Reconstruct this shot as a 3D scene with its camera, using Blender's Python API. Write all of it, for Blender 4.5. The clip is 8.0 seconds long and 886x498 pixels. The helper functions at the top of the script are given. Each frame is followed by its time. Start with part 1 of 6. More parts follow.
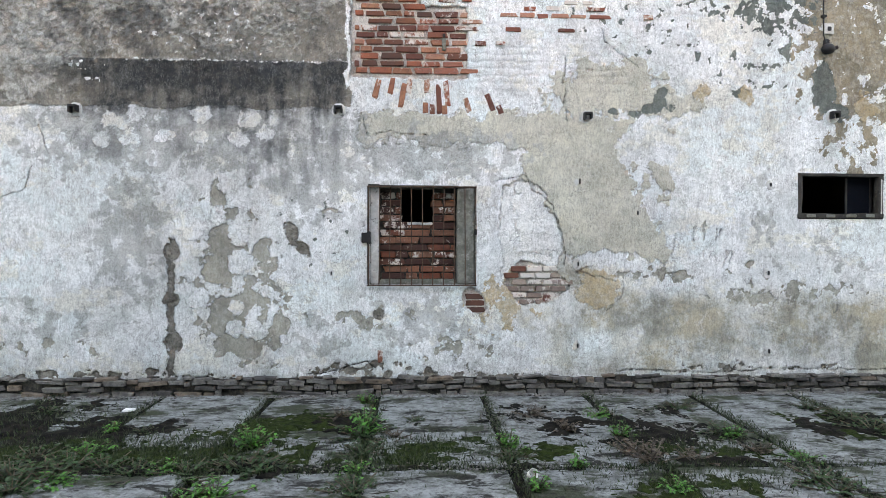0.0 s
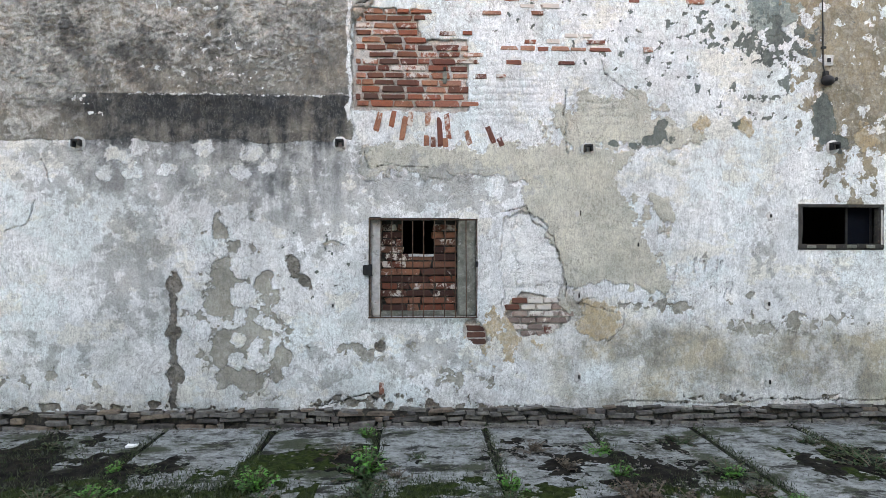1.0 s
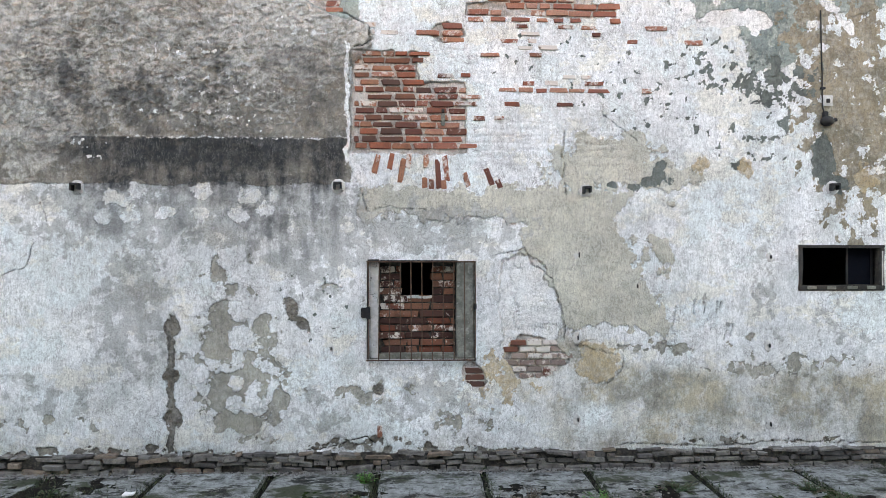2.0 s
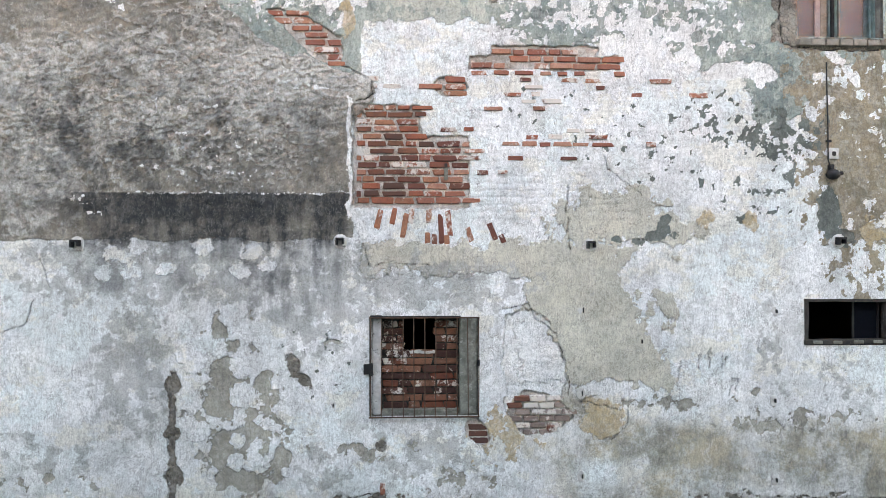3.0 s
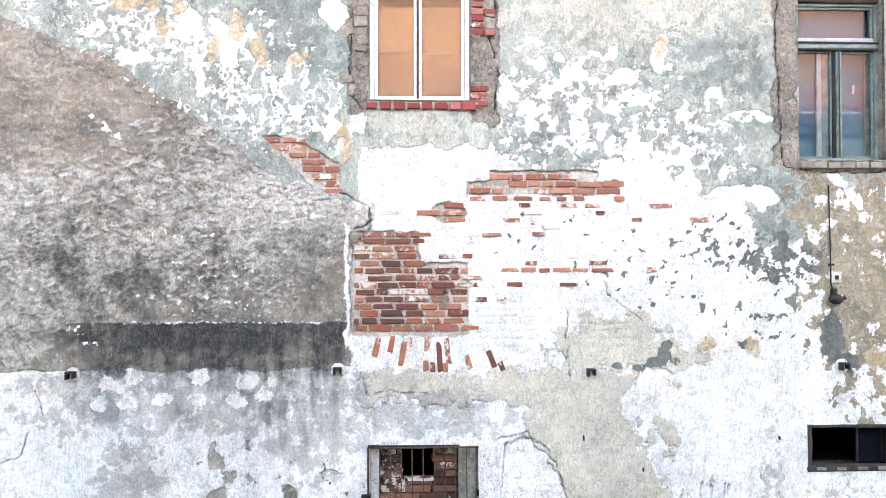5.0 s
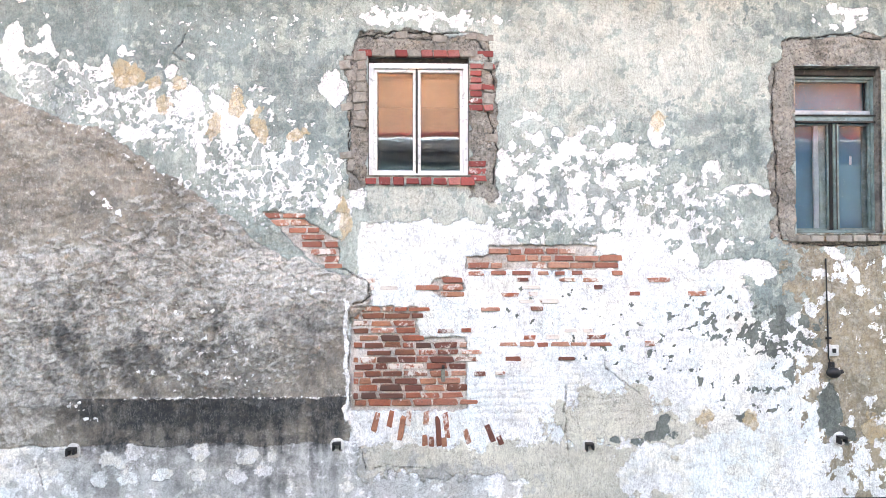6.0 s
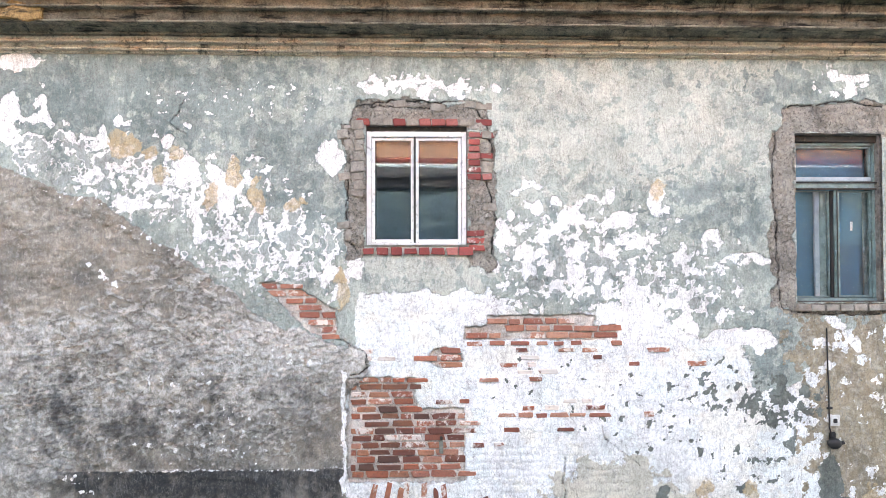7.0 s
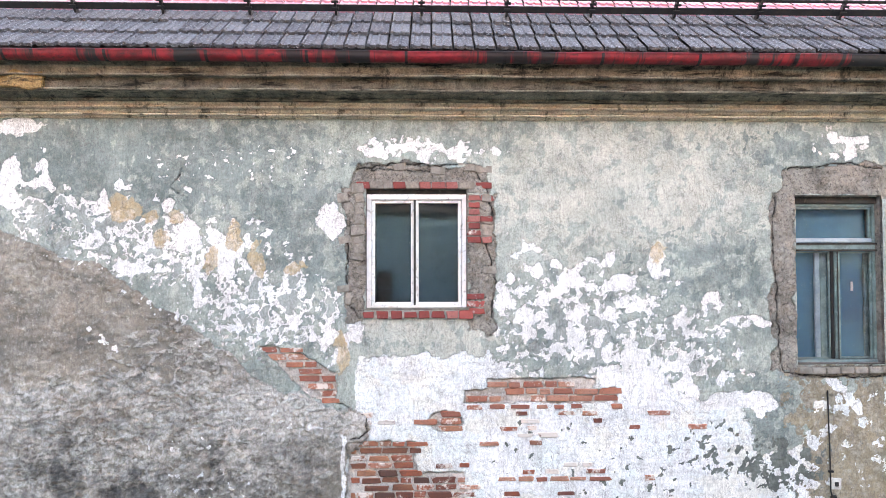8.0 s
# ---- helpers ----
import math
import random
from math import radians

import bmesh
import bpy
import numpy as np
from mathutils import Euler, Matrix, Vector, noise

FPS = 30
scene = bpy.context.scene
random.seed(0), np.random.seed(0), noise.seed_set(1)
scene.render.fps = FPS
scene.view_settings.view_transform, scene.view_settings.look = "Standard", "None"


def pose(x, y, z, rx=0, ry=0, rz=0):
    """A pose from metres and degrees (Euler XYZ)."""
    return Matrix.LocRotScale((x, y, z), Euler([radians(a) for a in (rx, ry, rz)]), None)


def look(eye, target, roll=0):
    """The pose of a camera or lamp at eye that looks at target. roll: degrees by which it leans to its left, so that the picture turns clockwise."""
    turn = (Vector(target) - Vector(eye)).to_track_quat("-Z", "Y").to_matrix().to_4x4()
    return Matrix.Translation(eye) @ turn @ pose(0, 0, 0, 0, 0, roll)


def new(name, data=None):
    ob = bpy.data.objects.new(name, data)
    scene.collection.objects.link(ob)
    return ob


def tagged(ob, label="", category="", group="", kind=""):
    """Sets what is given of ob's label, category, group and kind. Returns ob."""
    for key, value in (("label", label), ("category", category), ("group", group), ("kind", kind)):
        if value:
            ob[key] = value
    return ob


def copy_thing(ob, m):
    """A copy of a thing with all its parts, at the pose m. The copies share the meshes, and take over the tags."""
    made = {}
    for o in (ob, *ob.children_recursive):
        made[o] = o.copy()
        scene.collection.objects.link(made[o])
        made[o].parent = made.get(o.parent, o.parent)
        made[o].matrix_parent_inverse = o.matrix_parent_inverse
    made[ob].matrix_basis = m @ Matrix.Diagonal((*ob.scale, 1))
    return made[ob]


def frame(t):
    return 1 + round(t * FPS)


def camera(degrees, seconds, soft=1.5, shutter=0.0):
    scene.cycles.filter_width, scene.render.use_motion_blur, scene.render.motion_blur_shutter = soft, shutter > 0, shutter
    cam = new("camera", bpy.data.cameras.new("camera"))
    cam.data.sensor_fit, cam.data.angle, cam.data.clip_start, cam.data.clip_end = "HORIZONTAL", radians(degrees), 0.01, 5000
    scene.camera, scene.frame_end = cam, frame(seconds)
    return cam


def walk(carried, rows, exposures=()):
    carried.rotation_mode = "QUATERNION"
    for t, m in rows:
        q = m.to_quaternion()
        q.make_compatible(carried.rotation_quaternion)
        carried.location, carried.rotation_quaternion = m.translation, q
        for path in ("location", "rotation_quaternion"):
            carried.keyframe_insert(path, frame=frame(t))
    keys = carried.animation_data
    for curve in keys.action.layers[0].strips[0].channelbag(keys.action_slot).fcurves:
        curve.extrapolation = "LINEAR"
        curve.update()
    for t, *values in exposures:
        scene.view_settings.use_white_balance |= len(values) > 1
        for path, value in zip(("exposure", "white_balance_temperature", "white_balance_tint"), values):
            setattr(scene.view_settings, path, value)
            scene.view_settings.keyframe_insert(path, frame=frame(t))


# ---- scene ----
cam = camera(73.0, 8.0, soft=0.8)
PATH = [
    (0.0, (-0.263, -0.086, 1.530), (-0.180, 1.912, 1.516), 0.2),
    (0.5, (-0.253, -0.094, 1.655), (-0.174, 1.904, 1.645), 0.1),
    (1.0, (-0.261, -0.106, 1.831), (-0.183, 1.892, 1.827), 0.1),
    (1.5, (-0.210, -0.104, 1.998), (-0.138, 1.895, 2.008), 0.1),
    (3.0, (-0.249, -0.046, 2.781), (-0.179, 1.953, 2.795), 0.0),
    (3.5, (-0.234, -0.027, 3.074), (-0.166, 1.972, 3.092), 0.0),
    (4.0, (-0.202, -0.027, 3.361), (-0.136, 1.971, 3.386), -0.1),
    (4.5, (-0.212, 0.012, 3.687), (-0.147, 2.011, 3.713), -0.1),
    (6.0, (-0.188, -0.047, 4.784), (-0.128, 1.952, 4.818), -0.1),
    (6.5, (-0.170, -0.027, 5.148), (-0.110, 1.972, 5.186), -0.1),
    (7.0, (-0.161, -0.021, 5.492), (-0.103, 1.977, 5.529), -0.1),
    (7.5, (-0.151, -0.030, 5.800), (-0.093, 1.969, 5.843), -0.1),
    (8.0, (-0.148, -0.036, 6.095), (-0.094, 1.963, 6.146), -0.1),
]
EXPOSURES = [(0.0, 4.12, 9800, 21), (1.5, 4.04, 9800, 21), (3.0, 4.07, 9650, 21), (4.0, 4.52, 9650, 24), (4.5, 4.72, 9450, 24), (6.0, 4.54, 9300, 24), (6.5, 4.45, 9250, 24), (7.0, 4.39, 9200, 24), (8.0, 4.28, 9000, 24)]
walk(cam, [(t, look(eye, target, roll)) for t, eye, target, roll in PATH], EXPOSURES)

# ---- world and light: open sky over a shaded yard, a low sun behind the house ----
world = bpy.data.worlds.new("sky")
scene.world = world
world.use_nodes = True
sky = world.node_tree.nodes.new("ShaderNodeTexSky")
sky.sky_type, sky.sun_disc = "NISHITA", False
sky.sun_elevation, sky.sun_rotation = radians(16), radians(0)
sky.air_density, sky.dust_density = 1.0, 4.0
world.node_tree.links.new(sky.outputs[0], world.node_tree.nodes["Background"].inputs[0])
world.node_tree.nodes["Background"].inputs[1].default_value = 0.15
sun = new("sun", bpy.data.lights.new("sun", "SUN"))
sun.data.energy, sun.data.angle, sun.data.color = 1.25, radians(0.5), (1.0, 0.93, 0.85)
sun.matrix_world = look((0, 30, 30 * math.tan(radians(16))), (0, 0, 0))

# ---- materials ----
class Graph:
    """A few short forms for node materials."""

    def __init__(self, name, roughness=0.85, metallic=0.0):
        self.material = bpy.data.materials.new(name)
        self.material.use_nodes = True
        self.tree = self.material.node_tree
        self.bsdf = self.tree.nodes["Principled BSDF"]
        self.bsdf.inputs["Roughness"].default_value = roughness
        self.bsdf.inputs["Metallic"].default_value = metallic
        self.bsdf.inputs["Specular IOR Level"].default_value = 0.08 if roughness > 0.95 else 0.2 if roughness > 0.75 else 0.5
        self.where = self.node("ShaderNodeTexCoord").outputs["Object"]

    def node(self, kind):
        return self.tree.nodes.new(kind)

    def put(self, socket, value):
        if isinstance(value, bpy.types.NodeSocket):
            self.tree.links.new(value, socket)
        elif isinstance(value, (tuple, list)) and len(value) == 3 and socket.type == "RGBA":
            socket.default_value = (*value, 1)
        else:
            socket.default_value = value

    def world_place(self):
        self.where = self.node("ShaderNodeNewGeometry").outputs["Position"]

    def stretched(self, sx, sy, sz):
        n = self.node("ShaderNodeVectorMath")
        n.operation = "MULTIPLY"
        self.put(n.inputs[0], self.where)
        n.inputs[1].default_value = (sx, sy, sz)
        return n.outputs[0]

    def noise(self, scale, detail=4, rough=0.6, where=None, distort=0.0):
        n = self.node("ShaderNodeTexNoise")
        self.put(n.inputs["Vector"], where or self.where)
        n.inputs["Scale"].default_value, n.inputs["Detail"].default_value = scale, detail
        n.inputs["Roughness"].default_value, n.inputs["Distortion"].default_value = rough, distort
        return n.outputs["Fac"]

    def cells(self, scale, where=None, feature="F1"):
        n = self.node("ShaderNodeTexVoronoi")
        n.feature = feature
        self.put(n.inputs["Vector"], where or self.where)
        n.inputs["Scale"].default_value = scale
        return n.outputs["Distance"]

    def step(self, value, low, high, to_low=0.0, to_high=1.0):
        n = self.node("ShaderNodeMapRange")
        n.interpolation_type = "SMOOTHSTEP"
        for socket, v in zip(n.inputs, (value, low, high, to_low, to_high)):
            self.put(socket, v)
        return n.outputs[0]

    def math(self, op, a, b=0.0):
        n = self.node("ShaderNodeMath")
        n.operation = op
        self.put(n.inputs[0], a)
        self.put(n.inputs[1], b)
        return n.outputs[0]

    def mix(self, fac, a, b, blend="MIX"):
        n = self.node("ShaderNodeMix")
        n.data_type, n.blend_type = "RGBA", blend
        self.put(n.inputs[0], fac)
        self.put(n.inputs[6], a)
        self.put(n.inputs[7], b)
        return n.outputs[2]

    def attribute(self, name):
        n = self.node("ShaderNodeAttribute")
        n.attribute_name = name
        return n.outputs["Fac"]

    def chance(self):
        return self.node("ShaderNodeObjectInfo").outputs["Random"]

    def bump(self, height, strength=0.5, distance=0.01, below=None):
        n = self.node("ShaderNodeBump")
        n.inputs["Strength"].default_value, n.inputs["Distance"].default_value = strength, distance
        self.put(n.inputs["Height"], height)
        if below is not None:
            self.put(n.inputs["Normal"], below)
        self.put(self.bsdf.inputs["Normal"], n.outputs[0])
        return n.outputs[0]

    def colour(self, value):
        self.put(self.bsdf.inputs["Base Color"], value)

    def rough(self, value):
        self.put(self.bsdf.inputs["Roughness"], value)


def weathered(name, light, dark, stain, scale=3.0, grain=60.0, roughness=0.85, metallic=0.0, relief=0.4, vary=0.0, stains=0.5):
    """A plain surface with a coarse and a fine variation, stains and a bump."""
    g = Graph(name, roughness, metallic)
    g.world_place()
    big, fine = g.noise(scale, 5, 0.65), g.noise(grain, 4, 0.7)
    c = g.mix(g.step(big, 0.35, 0.65), light, dark)
    c = g.mix(g.step(fine, 0.3, 0.75, 0.0, 0.55), c, dark)
    c = g.mix(g.step(g.noise(scale * 2.3, 6, 0.7, distort=0.6), 0.55, 0.68, 0.0, stains), c, stain)
    if vary:
        c = g.mix(g.math("MULTIPLY", g.chance(), vary), c, stain)
    g.colour(c)
    g.bump(g.math("ADD", fine, big), relief, 0.006)
    return g.material


def brick_material(name, wash, reds=((0.32, 0.10, 0.06), (0.15, 0.055, 0.042), (0.40, 0.18, 0.11))):
    """Fired clay with soot and rests of limewash; wash: how much of the lime is left."""
    g = Graph(name, 0.9)
    lone = g.chance()
    g.world_place()
    fine, big = g.noise(70, 5, 0.7), g.noise(9, 4, 0.6)
    other = g.math("FRACT", g.math("MULTIPLY", lone, 17.3))
    c = g.mix(g.step(lone, 0.25, 0.6), reds[0], reds[1])
    c = g.mix(g.step(other, 0.55, 0.9, 0.0, 0.85), c, reds[2])
    c = g.mix(g.step(big, 0.45, 0.75, 0.0, 0.6), c, reds[1])
    c = g.mix(g.step(fine, 0.45, 0.75, 0.0, 0.7), c, (0.07, 0.05, 0.042))
    amount = g.math("ADD", g.math("ADD", g.noise(11, 7, 0.75), g.math("MULTIPLY", g.math("FRACT", g.math("MULTIPLY", lone, 7.7)), 0.26)), wash)
    c = g.mix(g.step(amount, 0.66, 0.76, 0.0, 0.9), c, (0.66, 0.60, 0.55))
    g.colour(c)
    g.bump(g.math("ADD", fine, big), 0.7, 0.006)
    return g.material


M_BRICK = brick_material("old_brick", -0.03)
M_BRICK_LIMED = brick_material("limed_brick", 0.10)
M_BRICK_SOOT = brick_material("sooty_brick", -0.14, ((0.17, 0.065, 0.045), (0.10, 0.05, 0.04), (0.25, 0.10, 0.06)))
M_BRICK_PALE = brick_material("pale_dusty_brick", 0.07, ((0.33, 0.245, 0.21), (0.22, 0.16, 0.14), (0.42, 0.33, 0.29)))
M_BRICK_GRATED = brick_material("damp_brick", -0.04, ((0.18, 0.058, 0.036), (0.065, 0.03, 0.025), (0.25, 0.115, 0.075)))
M_BRICK_ROSE = brick_material("rose_brick", -0.06, ((0.40, 0.16, 0.105), (0.29, 0.105, 0.075), (0.46, 0.235, 0.165)))
M_STONE = weathered("plinth_stone", (0.25, 0.235, 0.215), (0.10, 0.094, 0.088), (0.035, 0.032, 0.03), 9, 55, relief=1.0, vary=0.35, stains=0.8)
M_SOIL = weathered("soil", (0.022, 0.019, 0.015), (0.006, 0.0055, 0.005), (0.014, 0.022, 0.008), 9, 70, 1.0, relief=1.0, stains=0.8)
M_WHITE_PAINT = weathered("flaking_white_paint", (0.82, 0.81, 0.79), (0.66, 0.65, 0.64), (0.24, 0.21, 0.20), 9, 90, 0.55, relief=0.4, stains=0.85)
M_GREEN_PAINT = weathered("green_window_paint", (0.19, 0.28, 0.27), (0.09, 0.14, 0.14), (0.36, 0.42, 0.41), 9, 90, 0.5, relief=0.4)
M_DARK_BED = weathered("dark_crumbling_mortar", (0.085, 0.075, 0.065), (0.025, 0.022, 0.02), (0.16, 0.145, 0.125), 14, 70, relief=1.0)
M_RUST = weathered("rusty_iron", (0.15, 0.095, 0.07), (0.07, 0.045, 0.036), (0.20, 0.09, 0.05), 12, 120, 0.8, 0.3)
M_DARK_IRON = weathered("dark_iron", (0.03, 0.03, 0.032), (0.018, 0.018, 0.02), (0.06, 0.045, 0.04), 12, 120, 0.6, 0.5)
M_DARK_WOOD = weathered("dark_rotten_wood", (0.06, 0.055, 0.05), (0.03, 0.028, 0.026), (0.16, 0.15, 0.14), 8, 90)
M_GUTTER = weathered("red_gutter_paint", (0.17, 0.004, 0.012), (0.05, 0.002, 0.005), (0.003, 0.002, 0.003), 1.5, 60, 0.6, relief=0.2, stains=1.0)
M_ROOF_TILE = weathered("grey_roof_tile", (0.115, 0.118, 0.132), (0.035, 0.036, 0.042), (0.50, 0.52, 0.54), 30, 90, 0.9, relief=1.0, vary=0.10, stains=0.8)
M_RED_TILE = weathered("pale_red_roof_tile", (0.52, 0.25, 0.32), (0.55, 0.25, 0.29), (0.50, 0.22, 0.24), 4, 60, 0.6)
M_ORANGE_TILE = weathered("orange_roof_tile", (0.165, 0.105, 0.078), (0.11, 0.072, 0.055), (0.075, 0.052, 0.042), 3, 60, 0.7)
# facade across the yard: its blue shade is put into the colour
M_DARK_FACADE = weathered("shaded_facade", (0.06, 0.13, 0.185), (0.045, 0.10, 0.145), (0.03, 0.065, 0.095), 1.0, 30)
# darker blue for the cornice, the shadow under the eave painted in
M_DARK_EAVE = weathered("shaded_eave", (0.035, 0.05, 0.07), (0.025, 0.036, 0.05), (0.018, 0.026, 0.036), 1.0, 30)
M_JAMB_WHITE = weathered("limed_jamb", (0.70, 0.69, 0.67), (0.44, 0.43, 0.41), (0.11, 0.105, 0.095), 9, 60, stains=0.95)
M_JAMB_GREY = weathered("grey_jamb", (0.27, 0.275, 0.24), (0.12, 0.122, 0.105), (0.40, 0.40, 0.375), 9, 60, relief=0.9, stains=0.7)
# near-black: the lack of light in rooms and gaps is put into the colour
M_UNLIT_BLACK = weathered("unlit_black", (0.03, 0.03, 0.03), (0.02, 0.02, 0.02), (0.015, 0.015, 0.015), 2, 30)
# dark blue: the dimness behind the panes is put into the room walls
M_DIM_BLUE = weathered("dim_blue", (0.04, 0.09, 0.135), (0.03, 0.07, 0.105), (0.02, 0.04, 0.06), 1.5, 30)


def glass_material(name, tint=(0.9, 0.95, 0.95), ior=1.6, waviness=0.03):
    g = Graph(name, 0.02)
    g.colour(tint)
    g.bsdf.inputs["Transmission Weight"].default_value = 1.0
    g.bsdf.inputs["IOR"].default_value = ior
    g.world_place()
    g.bump(g.noise(2.5, 2, 0.4), waviness, 0.02)
    return g.material


M_GLASS = glass_material("old_window_glass", (0.86, 0.94, 1.0))
M_THIN_GLASS = glass_material("thin_window_glass", (0.97, 0.98, 1.0), 1.42, 0.012)
M_BLUE_BACKING = weathered("blue_backing", (0.055, 0.185, 0.275), (0.045, 0.15, 0.23), (0.075, 0.19, 0.24), 3, 40, relief=0.2)
M_PALE_SASH = weathered("pale_blue_sash", (0.38, 0.45, 0.48), (0.26, 0.32, 0.35), (0.20, 0.25, 0.27), 8, 70, 0.6, relief=0.3)
# near-black in place of clear glass before an unlit room
M_BLACKED_PANE = weathered("near_black_pane", (0.004, 0.006, 0.010), (0.003, 0.004, 0.007), (0.006, 0.008, 0.012), 4, 40, 0.97, relief=0.05)


# ---- mesh helpers ----
def mesh_object(name, bm, material, parent=None, label="", smooth=False):
    me = bpy.data.meshes.new(name)
    bm.to_mesh(me)
    bm.free()
    if smooth:
        me.polygons.foreach_set("use_smooth", [True] * len(me.polygons))
    me.materials.append(material)
    ob = new(name, me)
    if parent:
        ob.parent = parent
    if label:
        ob["label"] = label
    return ob


def part(name, bm, material, parent, label="", smooth=False):
    return mesh_object(name, bm, material, parent, label, smooth)


def thing(name, place, label, category, group="", kind=""):
    ob = new(name)
    ob.location = place
    ob.empty_display_size = 0.1
    return tagged(ob, label, category, group, kind)


def boxes(*specs, bevel=0.0, jitter=0.0, cuts=0):
    """Bevelled boxes (x0, x1, y0, y1, z0, z1) in one bmesh."""
    bm = bmesh.new()
    for x0, x1, y0, y1, z0, z1 in specs:
        made = bmesh.ops.create_cube(bm, size=1.0)["verts"]
        bmesh.ops.scale(bm, vec=(x1 - x0, y1 - y0, z1 - z0), verts=made)
        bmesh.ops.translate(bm, vec=((x0 + x1) / 2, (y0 + y1) / 2, (z0 + z1) / 2), verts=made)
    if cuts:
        bmesh.ops.subdivide_edges(bm, edges=bm.edges[:], cuts=cuts, use_grid_fill=True)
    if bevel:
        sharp = [e for e in bm.edges if len(e.link_faces) == 2 and e.calc_face_angle(0) > 0.5]
        bmesh.ops.bevel(bm, geom=sharp, offset=bevel, segments=2, affect="EDGES", clamp_overlap=True)
    if jitter:
        for v in bm.verts:
            v.co += Vector(noise.noise_vector(v.co * 7.3)) * jitter
    return bm


def tube(points, radius, sides=8):
    """A round bar along a line of points."""
    bm = bmesh.new()
    rings = []
    pts = [Vector(p) for p in points]
    for i, p in enumerate(pts):
        way = (pts[min(i + 1, len(pts) - 1)] - pts[max(i - 1, 0)]).normalized()
        side = way.orthogonal().normalized()
        up = way.cross(side)
        rings.append([bm.verts.new(p + (side * math.cos(a) + up * math.sin(a)) * radius) for a in (2 * math.pi * k / sides for k in range(sides))])
    for a, b in zip(rings, rings[1:]):
        for k in range(sides):
            bm.faces.new((a[k], a[(k + 1) % sides], b[(k + 1) % sides], b[k]))
    bm.faces.new(rings[0][::-1])
    bm.faces.new(rings[-1])
    return bm


def extruded(profile, x0, x1, steps=1, wobble=0.0):
    """A profile of (y, z) drawn out along x, with a slightly uneven run."""
    bm = bmesh.new()
    rows = []
    for i in range(steps + 1):
        x = x0 + (x1 - x0) * i / steps
        rows.append([bm.verts.new((x, y + wobble * noise.noise((x * 2.1, y * 9, z * 9)), z + wobble * noise.noise((x * 1.7, y * 9, z * 9 + 5)))) for y, z in profile])
    for a, b in zip(rows, rows[1:]):
        for k in range(len(profile) - 1):
            bm.faces.new((a[k], b[k], b[k + 1], a[k + 1]))
    bmesh.ops.recalc_face_normals(bm, faces=bm.faces[:])
    return bm


def rough_block(seed, chip=0.085):
    """A unit block with worn, chamfered edges and a bulging uneven face towards -y."""
    rng = random.Random(seed)
    bm = bmesh.new()
    made = bmesh.ops.create_cube(bm, size=1.0)["verts"]
    bmesh.ops.bevel(bm, geom=[e for e in bm.edges if all(v.co.y < 0 for v in e.verts) or abs(e.verts[0].co.y - e.verts[1].co.y) > 0.5],
                    offset=chip, segments=1, affect="EDGES")
    for v in bm.verts:
        v.co += Vector((rng.uniform(-1, 1), rng.uniform(-0.6, 0.6), rng.uniform(-1, 1))) * chip * 0.75
    me = bpy.data.meshes.new("worn_block")
    bm.to_mesh(me)
    bm.free()
    return me


BLOCKS = [rough_block(s) for s in range(10)]
MESH_FOR = {}


def piece(name, material, parent, place, size, turn=0.0, rng=random):
    """One brick or stone: a shared worn block, scaled and turned in the wall's plane."""
    block = rng.choice(BLOCKS)
    key = (block.name, material.name)
    if key not in MESH_FOR:
        MESH_FOR[key] = block.copy()
        MESH_FOR[key].name = name
        MESH_FOR[key].materials.clear()
        MESH_FOR[key].materials.append(material)
    ob = new(name, MESH_FOR[key])
    ob.parent = parent
    ob.matrix_basis = pose(*place, rng.uniform(-1, 1), turn + rng.uniform(-0.8, 0.8), rng.uniform(-1, 1)) @ Matrix.Diagonal((*size, 1))
    return ob


# ---- the wall ----
FACE = 6.09


def smooth_noise(x, z, freq, seed):
    """Gradient noise on arrays, about -0.7 to 0.7."""
    rng = np.random.RandomState(seed)
    turn = rng.rand(256, 256) * 2 * np.pi
    gx, gz = np.cos(turn), np.sin(turn)
    px, pz = x * freq + 100.37, z * freq + 100.71
    ix, iz = np.floor(px).astype(int), np.floor(pz).astype(int)
    fx, fz = px - ix, pz - iz
    u, v = fx * fx * fx * (fx * (fx * 6 - 15) + 10), fz * fz * fz * (fz * (fz * 6 - 15) + 10)

    def corner(a, b):
        i, k = (ix + a) % 256, (iz + b) % 256
        return gx[i, k] * (fx - a) + gz[i, k] * (fz - b)

    low = corner(0, 0) * (1 - u) + corner(1, 0) * u
    return low * (1 - v) + (corner(0, 1) * (1 - u) + corner(1, 1) * u) * v


def fractal(x, z, freq, octaves, seed, gain=0.55):
    total, size = 0, 1.0
    for k in range(octaves):
        total = total + size * smooth_noise(x, z, freq * 2 ** k, seed + k)
        size *= gain
    return total


def ramp(a, low, high):
    u = np.clip((a - low) / (high - low), 0, 1)
    return u * u * (3 - 2 * u)


FINE = 0.0118
xs = np.concatenate([np.linspace(-12, -4.9, 24)[:-1], np.arange(-4.9, 5.0, FINE), np.linspace(5.0, 12, 24)])
zs = np.arange(0.0, 7.70, FINE)
GX, GZ = np.meshgrid(xs, zs)
# uneven outlines: every shape below is laid out in these bent coordinates
WX = GX + 0.09 * fractal(GX, GZ, 2.6, 5, 11)
WZ = GZ + 0.09 * fractal(GX, GZ, 2.6, 5, 31)
SX = GX + 0.03 * fractal(GX, GZ, 7, 4, 51)
SZ = GZ + 0.03 * fractal(GX, GZ, 7, 4, 71)
GRIT = fractal(GX, GZ, 9, 5, 91)
PATCHY = fractal(GX, GZ, 4.5, 5, 111, 0.6)
FLAKY = fractal(GX, GZ, 6.0, 6, 311, 0.68)
